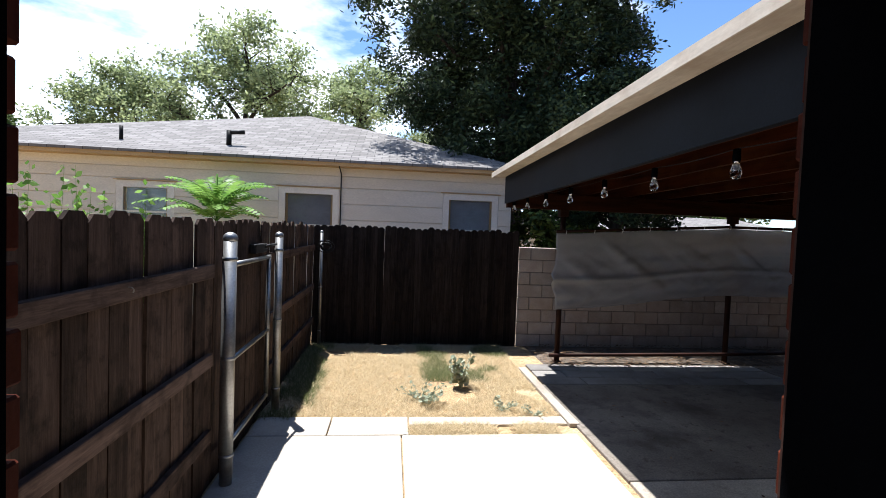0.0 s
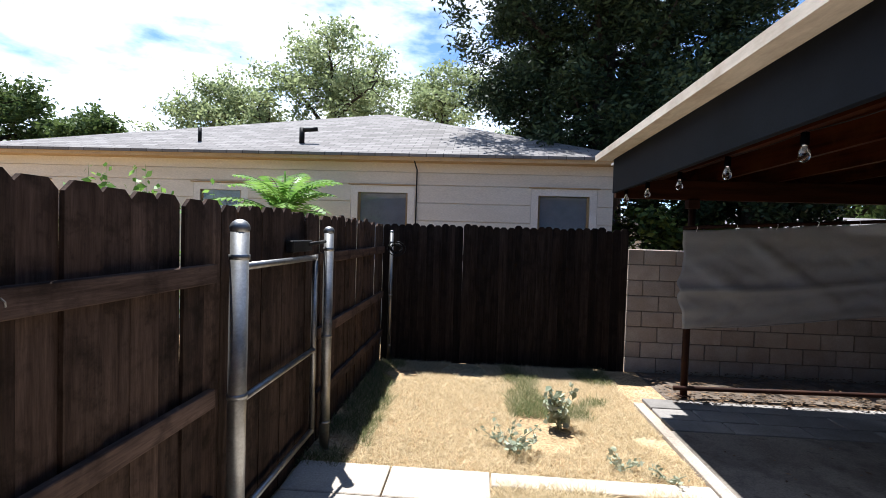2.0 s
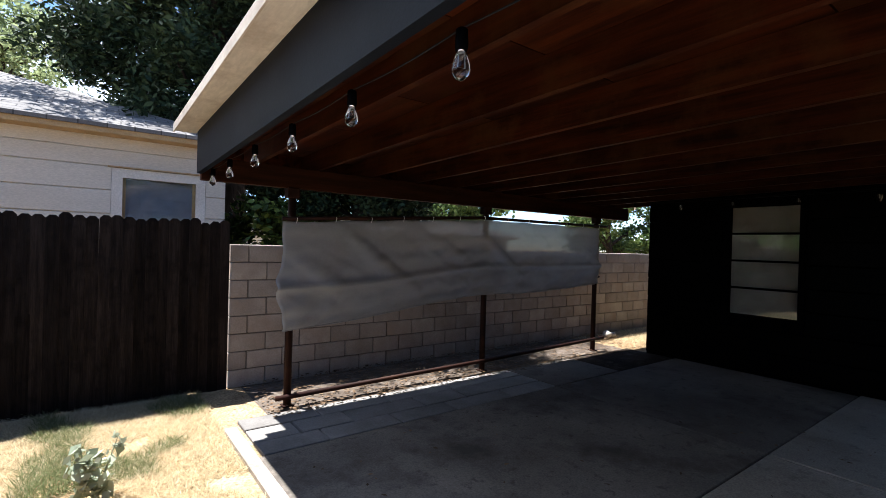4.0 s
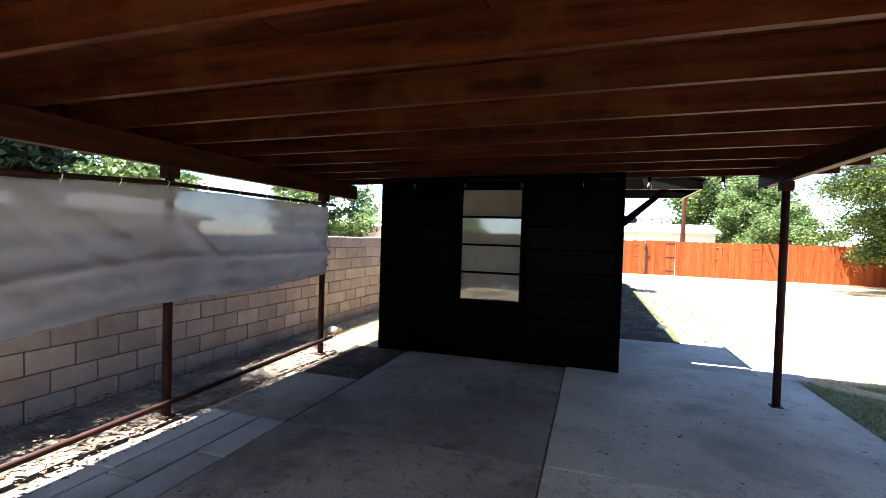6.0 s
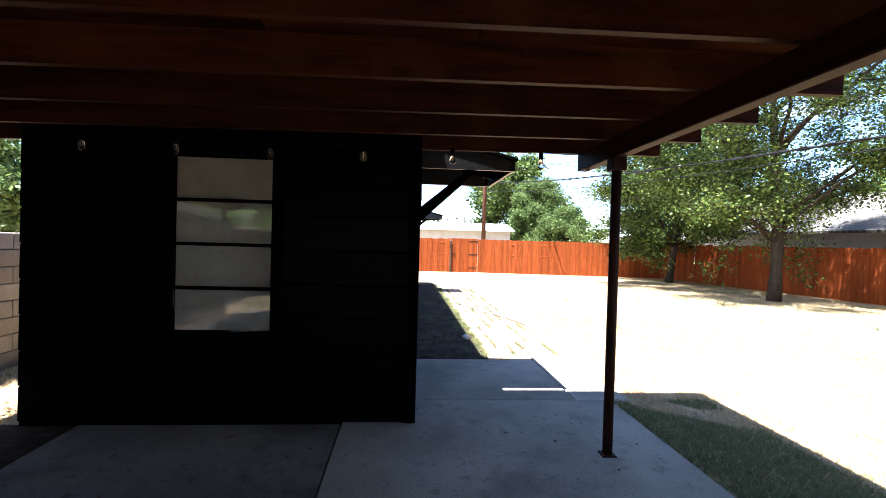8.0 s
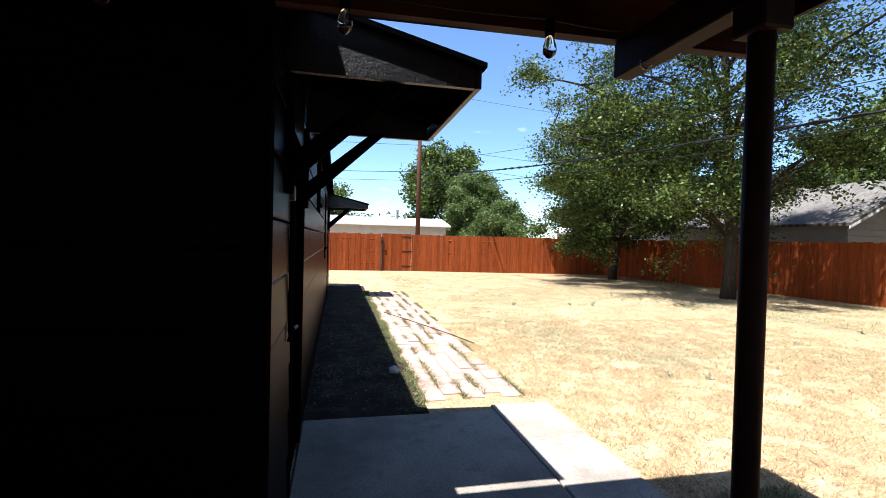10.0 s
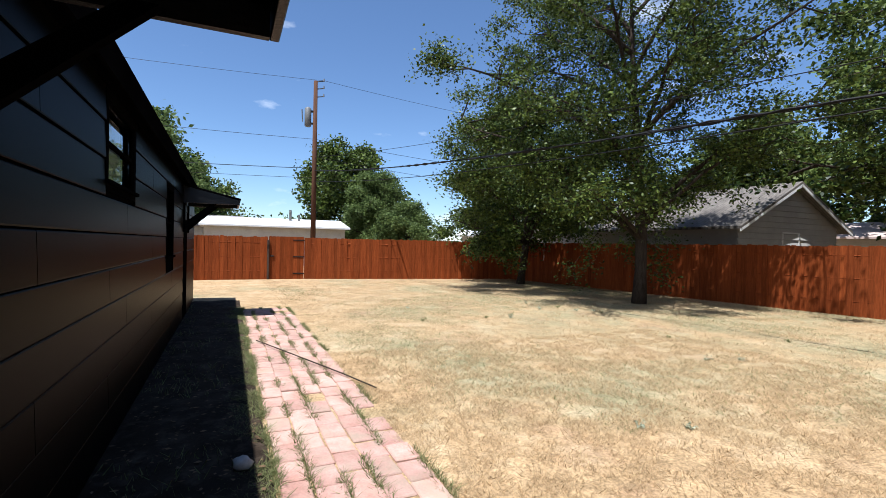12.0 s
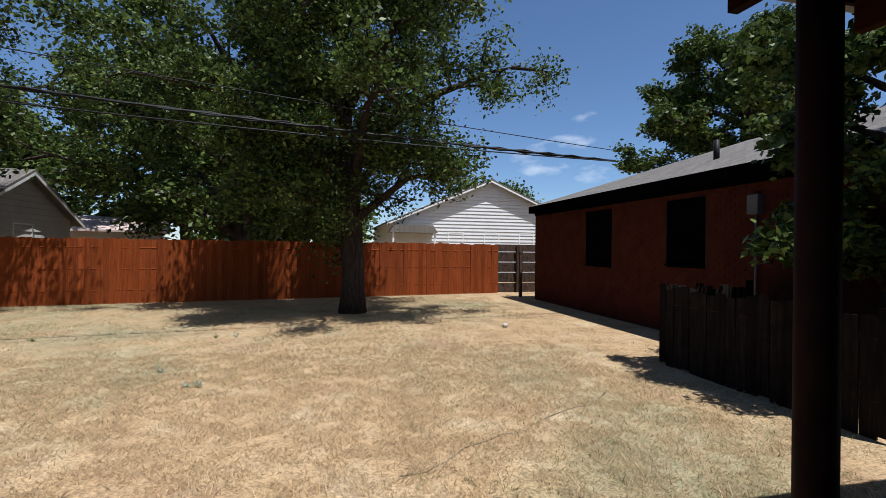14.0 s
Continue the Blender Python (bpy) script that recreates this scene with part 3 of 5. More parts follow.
red_fence((29.75, 7.5, 0), (30.02, -0.27, 0), 90, "red-stained cedar picket fence in sun")
red_fence((29.97, -1.79, 0), (28.45, -11.55, 0), 81.5, "red-stained cedar picket fence dappled with tree shade")
red_fence((28.56, -11.55, 0), (2.6, -15.35, 0), 8.2, "long red-stained cedar picket fence dappled with tree shade")
gate_r = thing("red_gate", "closed red-stained picket gate with black strap hinges", "gate", (30.0, -1.03, 0), kind="structure", turn=90)
for k in range(10):
    piece("picket", RED, gate_r, pose(-0.67 + 0.146 * k, 0.002 * (k % 2), -0.03))
part("latch_post", soft_box(0.70, 0.79, 0.012, 0.09, -0.05, 1.66, 0.006), M_FENCE, gate_r, "pale timber latch post")
for z in (0.22, 0.95, 1.68):
    part("hinge", soft_box(-0.76, -0.28, 0.012, 0.024, z - 0.025, z + 0.025, 0.004), M_IRON, gate_r, "black iron strap hinge")
part("latch", soft_box(0.50, 0.69, 0.012, 0.05, 0.95, 1.0, 0.005), M_IRON, gate_r, "black thumb latch")

# dark rail fence beside the brick house
dark_fence = thing("board_fence", "dark weathered horizontal board fence", "fence", kind="structure")
for z in (0.15, 0.54, 0.93, 1.32, 1.71):
    part("board", soft_box(-0.4, 2.65, -15.6, -15.57, z - 0.185, z + 0.185 if z < 1.5 else z + 0.09, 0.004), M_FENCE, dark_fence)
for x in (0.4, 1.75):
    part("post", soft_box(x - 0.05, x + 0.05, -15.56, -15.46, -0.1, 1.75, 0.006), M_FENCE, dark_fence)
gate_stub = thing("fence_post", "dark timber post standing beside the brick house", "post", (2.32, -13.85, 0))
part("post", soft_box(-0.05, 0.05, -0.05, 0.05, -0.1, 1.55, 0.006), M_FENCE, gate_stub)

# low fence in the shade of the brick house
low_fence = thing("low_picket_fence", "short uneven picket fence, its wood colour darkened for deep shade", "fence", kind="structure")
SHORT = mesh_from("picket", dog_ear(0.138, 1.12, 0.018, 0.02), M_FENCESHADE)
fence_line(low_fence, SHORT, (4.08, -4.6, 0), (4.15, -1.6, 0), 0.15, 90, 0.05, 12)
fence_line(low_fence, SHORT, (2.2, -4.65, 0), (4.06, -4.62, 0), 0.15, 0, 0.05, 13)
for z in (0.3, 0.85):
    part("rail", tube(bmesh.new(), [(4.05, -4.6, z), (4.12, -1.6, z)], 0.035, 4), M_FENCE, low_fence)


# ---- carport ----
def roof_z(y):
    """Underside of the carport deck: it falls a little towards the block wall."""
    return 2.63 - 0.016 * (y - 3.0)


carport = thing("carport", "timber carport with brown-stained rafters and a dark fascia", "carport", kind="structure")


def sloped(x0, x1, y0, y1, low, high):
    bm = bmesh.new()
    return prism(bm, [(y0, roof_z(y0) + low), (y1, roof_z(y1) + low), (y1, roof_z(y1) + high), (y0, roof_z(y0) + high)], "x", x0, x1)


# rafters run past the fascia's end to carry the added shading strip
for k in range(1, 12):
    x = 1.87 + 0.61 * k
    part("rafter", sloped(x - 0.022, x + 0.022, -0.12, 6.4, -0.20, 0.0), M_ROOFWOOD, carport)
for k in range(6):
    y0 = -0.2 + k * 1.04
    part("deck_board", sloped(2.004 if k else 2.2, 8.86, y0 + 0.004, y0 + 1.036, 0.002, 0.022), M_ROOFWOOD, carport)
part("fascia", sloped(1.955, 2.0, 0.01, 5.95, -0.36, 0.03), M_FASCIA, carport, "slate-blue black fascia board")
part("roof_sheet", sloped(1.80, 8.92, 0.01, 6.03, 0.034, 0.06), M_ROLLROOF, carport, "pale grey roofing sheet")
part("roof_sheet", sloped(2.2, 8.92, -0.36, 0.008, 0.034, 0.06), M_ROLLROOF, carport, "pale grey roofing sheet")
# hidden roof strip past the fascia, added to keep sun off tarp and flagstones
part("roof_sheet", sloped(2.08, 8.92, 6.032, 6.5, 0.034, 0.06), M_ROLLROOF, carport, "pale grey roofing sheet")
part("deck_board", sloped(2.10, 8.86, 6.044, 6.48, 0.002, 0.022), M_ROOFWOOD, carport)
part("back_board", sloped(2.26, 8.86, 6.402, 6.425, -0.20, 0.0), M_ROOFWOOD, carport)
part("drip_edge", sloped(1.785, 1.96, 0.01, 6.05, 0.012, 0.032), M_DRIP, carport, "beige metal drip edge")
part("drip_lip", sloped(1.777, 1.787, 0.01, 6.05, 0.0, 0.07), M_DRIP, carport, "beige metal drip edge lip")
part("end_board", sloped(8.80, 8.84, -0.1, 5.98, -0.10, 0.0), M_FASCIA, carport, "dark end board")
for y, x0, x1, deep in ((5.97, 1.99, 8.74, 0.21), (0.6, 2.7, 8.6, 0.155)):
    z1 = roof_z(y) - 0.203
    part("beam", soft_box(x0, x1, y - 0.045, y + 0.045, z1 - deep, z1, 0.006), M_BEAMWOOD, carport)
part("edge_board", box(bmesh.new(), 2.2, 8.86, -0.142, -0.122, 2.60, 2.675), M_BEAMWOOD, carport, "thin brown edge board")


def carport_post(x, y, h, label):
    p = thing("carport_post", label, "post", (x, y, 0), "carport posts")
    part("pipe", tube(bmesh.new(), [(0, 0, -0.05), (0, 0, h)], 0.038, 14), M_RUST, p, smooth=True)
    part("saddle", soft_box(-0.06, 0.06, -0.055, 0.055, h - 0.10, h + 0.0, 0.006), M_RUST, p)
    part("foot", soft_box(-0.055, 0.055, -0.055, 0.055, 0.0, 0.012, 0.003), M_RUST, p)


for x, y in ((2.81, 5.93), (5.40, 5.93), (7.82, 5.93), (7.88, 0.6)):
    carport_post(x, y, roof_z(y) - (0.413 if y > 3 else 0.358), "slim brown-painted steel pipe post")

rail_top = thing("tarp_rail", "dark steel pipe rail strung between posts", "rail", group="tarp rails")
part("pipe", tube(bmesh.new(), [(2.70, 5.87, 1.86), (5.3, 5.87, 2.02), (8.02, 5.87, 2.03)], 0.020, 8), M_RUST, rail_top, smooth=True)
rail_mid = thing("tarp_rail", "dark steel pipe rail under the tarp's hem", "rail", group="tarp rails")
part("pipe", tube(bmesh.new(), [(5.0, 5.987, 1.06), (6.6, 5.987, 1.12), (8.02, 5.987, 1.20)], 0.018, 8), M_RUST, rail_mid, smooth=True)
rail_low = thing("tarp_rail", "rusty pipe rail low above the soil", "rail", group="tarp rails")
part("pipe", tube(bmesh.new(), [(2.68, 5.885, 0.10), (5.46, 5.885, 0.14), (8.03, 5.885, 0.20)], 0.026, 8), M_RUST, rail_low, smooth=True)

# tarp: a hanging sheet with folds, sagging hem at its free end
def tarp_sheet():
    nu, nv = 150, 44
    verts = []
    for j in range(nv):
        v = j / (nv - 1)
        for i in range(nu):
            u = i / (nu - 1)
            top = 1.835 + 0.165 * min(1, u / 0.5) + 0.01 * max(0, u - 0.5)
            drop = 1.06 - 0.13 * u
            x = 2.70 + 5.13 * u - 0.09 * math.exp(-u * 14) * math.exp(-((v - 0.62) / 0.18) ** 2)
            n1 = noise.noise((u * 19 - 4.5 * v, v * 1.8, 0.5))
            n2 = noise.noise((u * 26 + 6 * v, v * 8, 3.1))
            edge = math.exp(-u * 9)
            lean_in = 0.10 * max(0.0, n1) * v * (1 - v) * 4 * (1 - 0.5 * u)
            fold = math.exp(-((v - 0.60 - 0.06 * u - 0.02 * math.sin(7 * u)) / 0.03) ** 2)
            y = 5.872 - lean_in + 0.024 * n2 * (0.3 + v) - 0.07 * fold * (1 - 0.5 * u) - 0.006 * math.sin(34 * v + 3 * noise.noise((u * 4, v, 8.0))) - 0.15 * edge * v * math.sin(2.6 * v)
            y = min(y, 5.884)
            z = top - drop * v - 0.012 * abs(math.sin(u * 24)) * (1 - v) - 0.02 * v * math.sin(u * 11)
            verts.append((x, y, z))
    faces = [(j * nu + i, j * nu + i + 1, (j + 1) * nu + i + 1, (j + 1) * nu + i) for j in range(nv - 1) for i in range(nu - 1)]
    t = thing("tarp", "creased grey canvas tarp hung from the carport's back rail", "tarp")
    ob = new("sheet", arrays("sheet", verts, faces, M_TARP, True))
    ob.parent = t
    sol = ob.modifiers.new("thickness", "SOLIDIFY")
    sol.thickness = 0.003
    hem = [Vector(verts[(nv - 1) * nu + i]) for i in range(0, nu, 3)]
    part("hem", tube(bmesh.new(), hem, 0.007, 6), M_TARP, t, "rolled bottom hem", True)
    for i in range(4, nu, 12):
        p = Vector(verts[i])
        part("tie", tube(bmesh.new(), [p + Vector((0, 0, -0.02)), p + Vector((0, -0.025, 0.015)), p + Vector((0, -0.03, 0.035)), p + Vector((0, 0.0, 0.045))], 0.004, 5), M_WHITE, t, "white plastic tie")


tarp_sheet()


# string lights: a sagging cord with hanging clear bulbs
def string_light(points, label, group):
    s = thing("string_light", label, "lights", group=group)
    cord = []
    for a, b in zip(points, points[1:]):
        for q in np.linspace(0, 1, 7)[:-1]:
            p = Vector(a).lerp(Vector(b), q)
            p.z += 0.10 - 0.012 * math.sin(math.pi * q)
            cord.append(p)
    cord.append(Vector(points[-1]) + Vector((0, 0, 0.1)))
    part("cord", tube(bmesh.new(), cord, 0.0028, 5), M_WIRE, s)
    for p in points:
        p = Vector(p)
        part("socket", tube(bmesh.new(), [p + Vector((0, 0, 0.10)), p + Vector((0, 0, 0.095)), p + Vector((0, 0, 0.045)), p + Vector((0, 0, 0.035))], [0.012, 0.018, 0.020, 0.017], 10), M_BLACKTRIM, s, "black lamp socket", True)
        zs = [0.035, 0.02, 0.0, -0.02, -0.035, -0.047, -0.052]
        rs = [0.014, 0.018, 0.025, 0.028, 0.024, 0.012, 0.002]
        bulb = part("bulb", tube(bmesh.new(), [p + Vector((0, 0, z)) for z in zs], rs, 12), M_BULB, s, "clear glass bulb, unlit", True)
        bulb.visible_shadow = False
        part("filament", tube(bmesh.new(), [p + Vector((-0.006, 0, 0.03)), p + Vector((-0.009, 0, -0.015)), p + Vector((0.009, 0, -0.015)), p + Vector((0.006, 0, 0.03))], 0.0012, 4), M_STEEL, bulb)


string_light([(2.06, y, 2.16) for y in (0.2, 0.92, 1.62, 2.34, 3.05, 3.76, 4.47, 5.17, 5.8)], "string of clear bulbs hung under the carport's edge rafter", "string lights")
string_light([(8.40, y, 2.335) for y in (5.6, 4.85, 4.12, 3.36, 2.59, 1.83, 1.05, 0.62)], "string of clear bulbs hung along the black wall's top", "string lights")


# ---- black outbuilding ----
shed = thing("outbuilding", "long black-painted lap-sided outbuilding with small awnings", "building", (0, 0, 0))
X0, X1, Y0, Y1, TOP = 8.55, 22.4, 2.12, 5.41, 2.86


def lap_board(length, h=0.30, t=0.016):
    """A lap siding board along x, facing -y, its foot at z 0."""
    bm = bmesh.new()
    return prism(bm, [(0.0, 0.005), (-t, 0.005), (-t - 0.002, 0.012), (-0.75 * t, h - 0.013), (-0.55 * t, h - 0.005), (0.0, h - 0.005)], "x", 0, length)


def lap_wall(parent, a, turn, length, z0, z1, material, h=0.30, gaps=(), name="siding_board", t=0.018, joint=0.0):
    """Rows of lap boards from a, along the direction turn, with openings (u0, u1, z0, z1)."""
    cache = {}
    z = z0
    while z < z1 - 0.05:
        hh = min(h, z1 - z)
        cuts = [(0.0, length)]
        for u0, u1, g0, g1 in gaps:
            if z + hh > g0 + 0.02 and z < g1 - 0.02:
                cuts = [c for s, e in cuts for c in ((s, min(e, u0)), (max(s, u1), e)) if c[1] - c[0] > 0.02]
        if joint:
            u = joint * (0.35 + 0.41 * (int(z / h) * 2 % 3))
            while u < length:
                cuts = [c for s, e in cuts for c in (((s, u - 0.004), (u + 0.004, e)) if s + 0.2 < u < e - 0.2 else ((s, e),))]
                u += joint
        for s, e in cuts:
            key = (round(e - s, 3), round(hh, 3))
            if key not in cache:
                cache[key] = mesh_from(name, lap_board(e - s, hh, t), material)
            m = pose(a[0], a[1], z, 0, 0, turn) @ pose(s, 0, 0)
            piece(name, cache[key], parent, m)
        z += h


def wall_with_holes(parent, name, axis, c0, c1, a, b, z0, z1, holes, material, label=""):
    """A wall slab from a to b along axis, c0..c1 thick, with openings (u0, u1, z0, z1)."""
    bm = bmesh.new()
    us = sorted({a, b, *[h[0] for h in holes], *[h[1] for h in holes]})
    for u0, u1 in zip(us, us[1:]):
        spans = [(z0, z1)]
        for h in holes:
            if h[0] <= u0 and u1 <= h[1]:
                spans = [q for s, e in spans for q in ((s, min(e, h[2])), (max(s, h[3]), e)) if q[1] - q[0] > 0.001]
        for s, e in spans:
            if axis == "x":
                box(bm, u0, u1, c0, c1, s, e)
            else:
                box(bm, c0, c1, u0, u1, s, e)
    bmesh.ops.remove_doubles(bm, verts=bm.verts[:], dist=0.0005)
    return part(name, bm, material, parent, label)


WIN_W = (3.37, 4.20, 0.79, 2.31)
DOOR_S = (9.62, 10.36, 0.0, 2.08)
WINS = [(12.72, 13.75, 2.03, 2.62), (16.4, 17.25, 1.35, 2.36)]
wall_with_holes(shed, "wall_west", "y", X0, X0 + 0.11, Y0, Y1, -0.05, TOP, [WIN_W], M_BLACKTRIM)
wall_with_holes(shed, "wall_south", "x", Y0, Y0 + 0.11, X0 + 0.11, X1, -0.05, TOP, [DOOR_S] + WINS, M_BLACKTRIM)
wall_with_holes(shed, "wall_north", "x", Y1 - 0.11, Y1, X0 + 0.11, X1, -0.05, TOP, [], M_BLACKTRIM)
wall_with_holes(shed, "wall_east", "y", X1 - 0.11, X1, Y0 + 0.11, Y1 - 0.11, -0.05, TOP, [], M_BLACKTRIM)
part("floor_plate", box(bmesh.new(), X0 + 0.11, X1 - 0.11, Y0 + 0.11, Y1 - 0.11, 0.0, 0.04), M_DARKROOM, shed)
roof = bmesh.new()
prism(roof, [(2.0, TOP - 0.06), (3.77, TOP + 0.75), (5.66, TOP - 0.06), (5.66, TOP + 0.02), (3.77, TOP + 0.84), (2.0, TOP + 0.02)], "x", X0 - 0.06, X1 + 0.25)
part("roof", roof, M_SHINGLEBROWN, shed, "low taupe shingle roof")
for x in (X0 + 0.02, X1 - 0.02):
    part("gable", prism(bmesh.new(), [(Y0, TOP), (Y1, TOP), (3.77, TOP + 0.72)], "x", x - 0.02, x + 0.02), M_BLACKTRIM, shed)
part("eave_fascia", box(bmesh.new(), X0 - 0.06, X1 + 0.25, 1.975, 1.998, TOP - 0.19, TOP + 0.03), M_BLACKTRIM, shed)
part("soffit", box(bmesh.new(), X0 - 0.03, X1 + 0.2, 2.0, Y0, TOP - 0.10, TOP - 0.08), M_BLACKTRIM, shed)
lap_wall(shed, (X0, Y1), -90, Y1 - Y0, 0.02, TOP, M_BLACK, 0.30, [(Y1 - WIN_W[1] - 0.1, Y1 - WIN_W[0] + 0.1, WIN_W[2] - 0.1, WIN_W[3] + 0.1)])
lap_wall(shed, (X0, Y0), 0, X1 - X0, 0.02, TOP - 0.1, M_BLACK, 0.27, [(DOOR_S[0] - 0.1 - X0, DOOR_S[1] + 0.1 - X0, -1, DOOR_S[3] + 0.1)] + [(a - 0.08 - X0, b + 0.08 - X0, c - 0.08, d + 0.08) for a, b, c, d in WINS], t=0.024, joint=3.66)
part("corner_board", soft_box(X0 - 0.024, X0 + 0.07, Y0 - 0.034, Y0 - 0.0265, 0.0, TOP - 0.1, 0.002), M_BLACKTRIM, shed)
part("corner_board", soft_box(X0 - 0.024, X0 - 0.0175, Y0 - 0.0265, Y0 + 0.07, 0.0, TOP - 0.1, 0.002), M_BLACKTRIM, shed)


def framed(parent, name, axis, face, u0, u1, z0, z1, out, trim, rows, backing, depth=0.06, mull=0.022, casing=0.09, glassmat=None, cols=1):
    """A window in a wall: casing, bars, panes and what hangs behind them. face: the wall's outer plane; out: +1 or -1."""
    def bx(bm, ua, ub, ca, cb, za, zb):
        ca, cb = sorted((ca, cb))
        return box(bm, ua, ub, ca, cb, za, zb) if axis == "x" else box(bm, ca, cb, ua, ub, za, zb)
    f = face
    bm = bmesh.new()
    for ua, ub, za, zb in ((u0 - casing, u0, z0 - casing, z1 + casing), (u1, u1 + casing, z0 - casing, z1 + casing), (u0, u1, z1, z1 + casing), (u0, u1, z0 - casing, z0)):
        bx(bm, ua, ub, f - 0.02 * out, f + 0.026 * out, za, zb)
    w = part(name, bm, trim, parent)
    part("sill", bx(bmesh.new(), u0 - casing - 0.02, u1 + casing + 0.02, f + 0.0265 * out, f + 0.055 * out, z0 - 0.03, z0 - 0.002), trim, w)
    step = (z1 - z0) / rows
    for k in range(rows):
        for c in range(cols):
            ua, ub = u0 + (u1 - u0) * c / cols, u0 + (u1 - u0) * (c + 1) / cols
            p = part("pane", bx(bmesh.new(), ua + 0.004, ub - 0.004, f - 0.026 * out, f - 0.022 * out, z0 + k * step + 0.004, z0 + (k + 1) * step - 0.004), glassmat or M_GLASS, w)
            p.visible_shadow = False
    for k in range(1, rows):
        part("bar", bx(bmesh.new(), u0, u1, f - 0.030 * out, f + 0.004 * out, z0 + k * step - mull / 2, z0 + k * step + mull / 2), trim, w)
    for c in range(1, cols):
        part("bar", bx(bmesh.new(), u0 + (u1 - u0) * c / cols - mull / 2, u0 + (u1 - u0) * c / cols + mull / 2, f - 0.029 * out, f + 0.003 * out, z0, z1), trim, w)
    if backing:
        part("blind", bx(bmesh.new(), u0 + 0.01, u1 - 0.01, f - depth * out, f - (depth + 0.004) * out, z0 + 0.01, z1 - 0.01), backing, w, "drawn pale blind")
    return w


framed(shed, "window", "y", X0, *WIN_W, -1, M_BLACKTRIM, 4, M_BLIND, 0.045, 0.03, 0.07)
for w in WINS:
    framed(shed, "window", "x", Y0, *w, -1, M_BLACKTRIM, 2, M_BLINDGREY, 0.09, 0.03, 0.08)
# door under the first awning, with casing and narrow conduit
door = part("door", soft_box(DOOR_S[0], DOOR_S[1], Y0 + 0.03, Y0 + 0.07, 0.02, DOOR_S[3], 0.004), M_BLACKTRIM, shed, "closed black panel door")
for u0, u1, z0, z1 in ((9.71, 9.95, 0.2, 0.95), (10.03, 10.27, 0.2, 0.95), (9.71, 10.27, 1.12, 1.95)):
    part("panel", soft_box(u0, u1, Y0 + 0.018, Y0 + 0.03, z0, z1, 0.008), M_BLACKTRIM, door)
part("handle", tube(bmesh.new(), [(9.68, Y0 + 0.03, 1.0), (9.68, Y0 - 0.03, 1.0), (9.78, Y0 - 0.04, 1.0)], 0.011, 8), M_IRON, door, "dark lever handle")
for u0, u1, z0, z1 in ((9.53, 9.62, 0.0, 2.17), (10.36, 10.45, 0.0, 2.17), (9.62, 10.36, 2.08, 2.17)):
    part("door_casing", soft_box(u0, u1, Y0 - 0.03, Y0 + 0.02, z0, z1, 0.004), M_BLACKTRIM, shed)
part("conduit", tube(bmesh.new(), [(9.42, Y0 - 0.03, 1.76), (9.40, Y0 - 0.035, 1.5), (9.38, Y0 - 0.035, 1.05), (9.34, Y0 - 0.035, 1.0)], 0.013, 8), M_BLACKTRIM, shed, smooth=True)
part("outlet_box", soft_box(9.43, 9.49, Y0 - 0.045, Y0 - 0.012, 1.77, 1.85, 0.005), M_XFMR, shed, "small grey outlet box")


def awning(x0, x1, y_out, zb, label):
    a = thing("door_awning", label, "awning", group="door awnings")
    zw = zb + 0.34
    part("roof_board", prism(bmesh.new(), [(Y0 - 0.02, zw), (y_out - 0.02, zb + 0.105), (y_out - 0.02, zb + 0.13), (Y0 - 0.02, zw + 0.03)], "x", x0 - 0.03, x1 + 0.03), M_BLACKTRIM, a)
    part("fascia", soft_box(x0, x1, y_out, y_out + 0.035, zb, zb + 0.10, 0.004), M_BLACKGLOSS, a, "peeling gloss-painted fascia")
    for x in (x0, x1 - 0.035):
        part("side_board", prism(bmesh.new(), [(Y0 - 0.03, zb), (y_out + 0.036, zb), (y_out + 0.036, zb + 0.10), (Y0 - 0.03, zw - 0.004)], "x", x, x + 0.035), M_BLACKGLOSS, a, "peeling gloss-painted side board")
    n = 3
    for k in range(1, n):
        x = x0 + (x1 - x0) * k / n
        part("rafter", prism(bmesh.new(), [(Y0 - 0.03, zw - 0.10), (y_out + 0.036, zb + 0.03), (y_out + 0.036, zb + 0.098), (Y0 - 0.03, zw - 0.006)], "x", x - 0.018, x + 0.018), M_BLACKTRIM, a)
    for x in (x0 + 0.06, x1 - 0.11):
        part("brace", prism(bmesh.new(), [(Y0 - 0.035, zb - 0.54), (Y0 - 0.035, zb - 0.40), (Y0 - 0.52, zb + 0.008), (Y0 - 0.62, zb + 0.008)], "x", x, x + 0.055), M_BLACKTRIM, a)
        part("wall_cleat", soft_box(x, x + 0.055, Y0 - 0.06, Y0 - 0.018, zb - 0.58, zb + 0.01, 0.004), M_BLACKTRIM, a)


awning(9.06, 10.44, 1.12, 2.36, "black-painted timber awning braced over the shed door")
awning(19.0, 20.2, 1.08, 2.33, "black-painted timber awning braced over a far door")
far_door = part("door", soft_box(19.2, 20.0, Y0 - 0.03, Y0 - 0.02, 0.02, 2.02, 0.004), M_BLACKTRIM, shed, "closed black door")


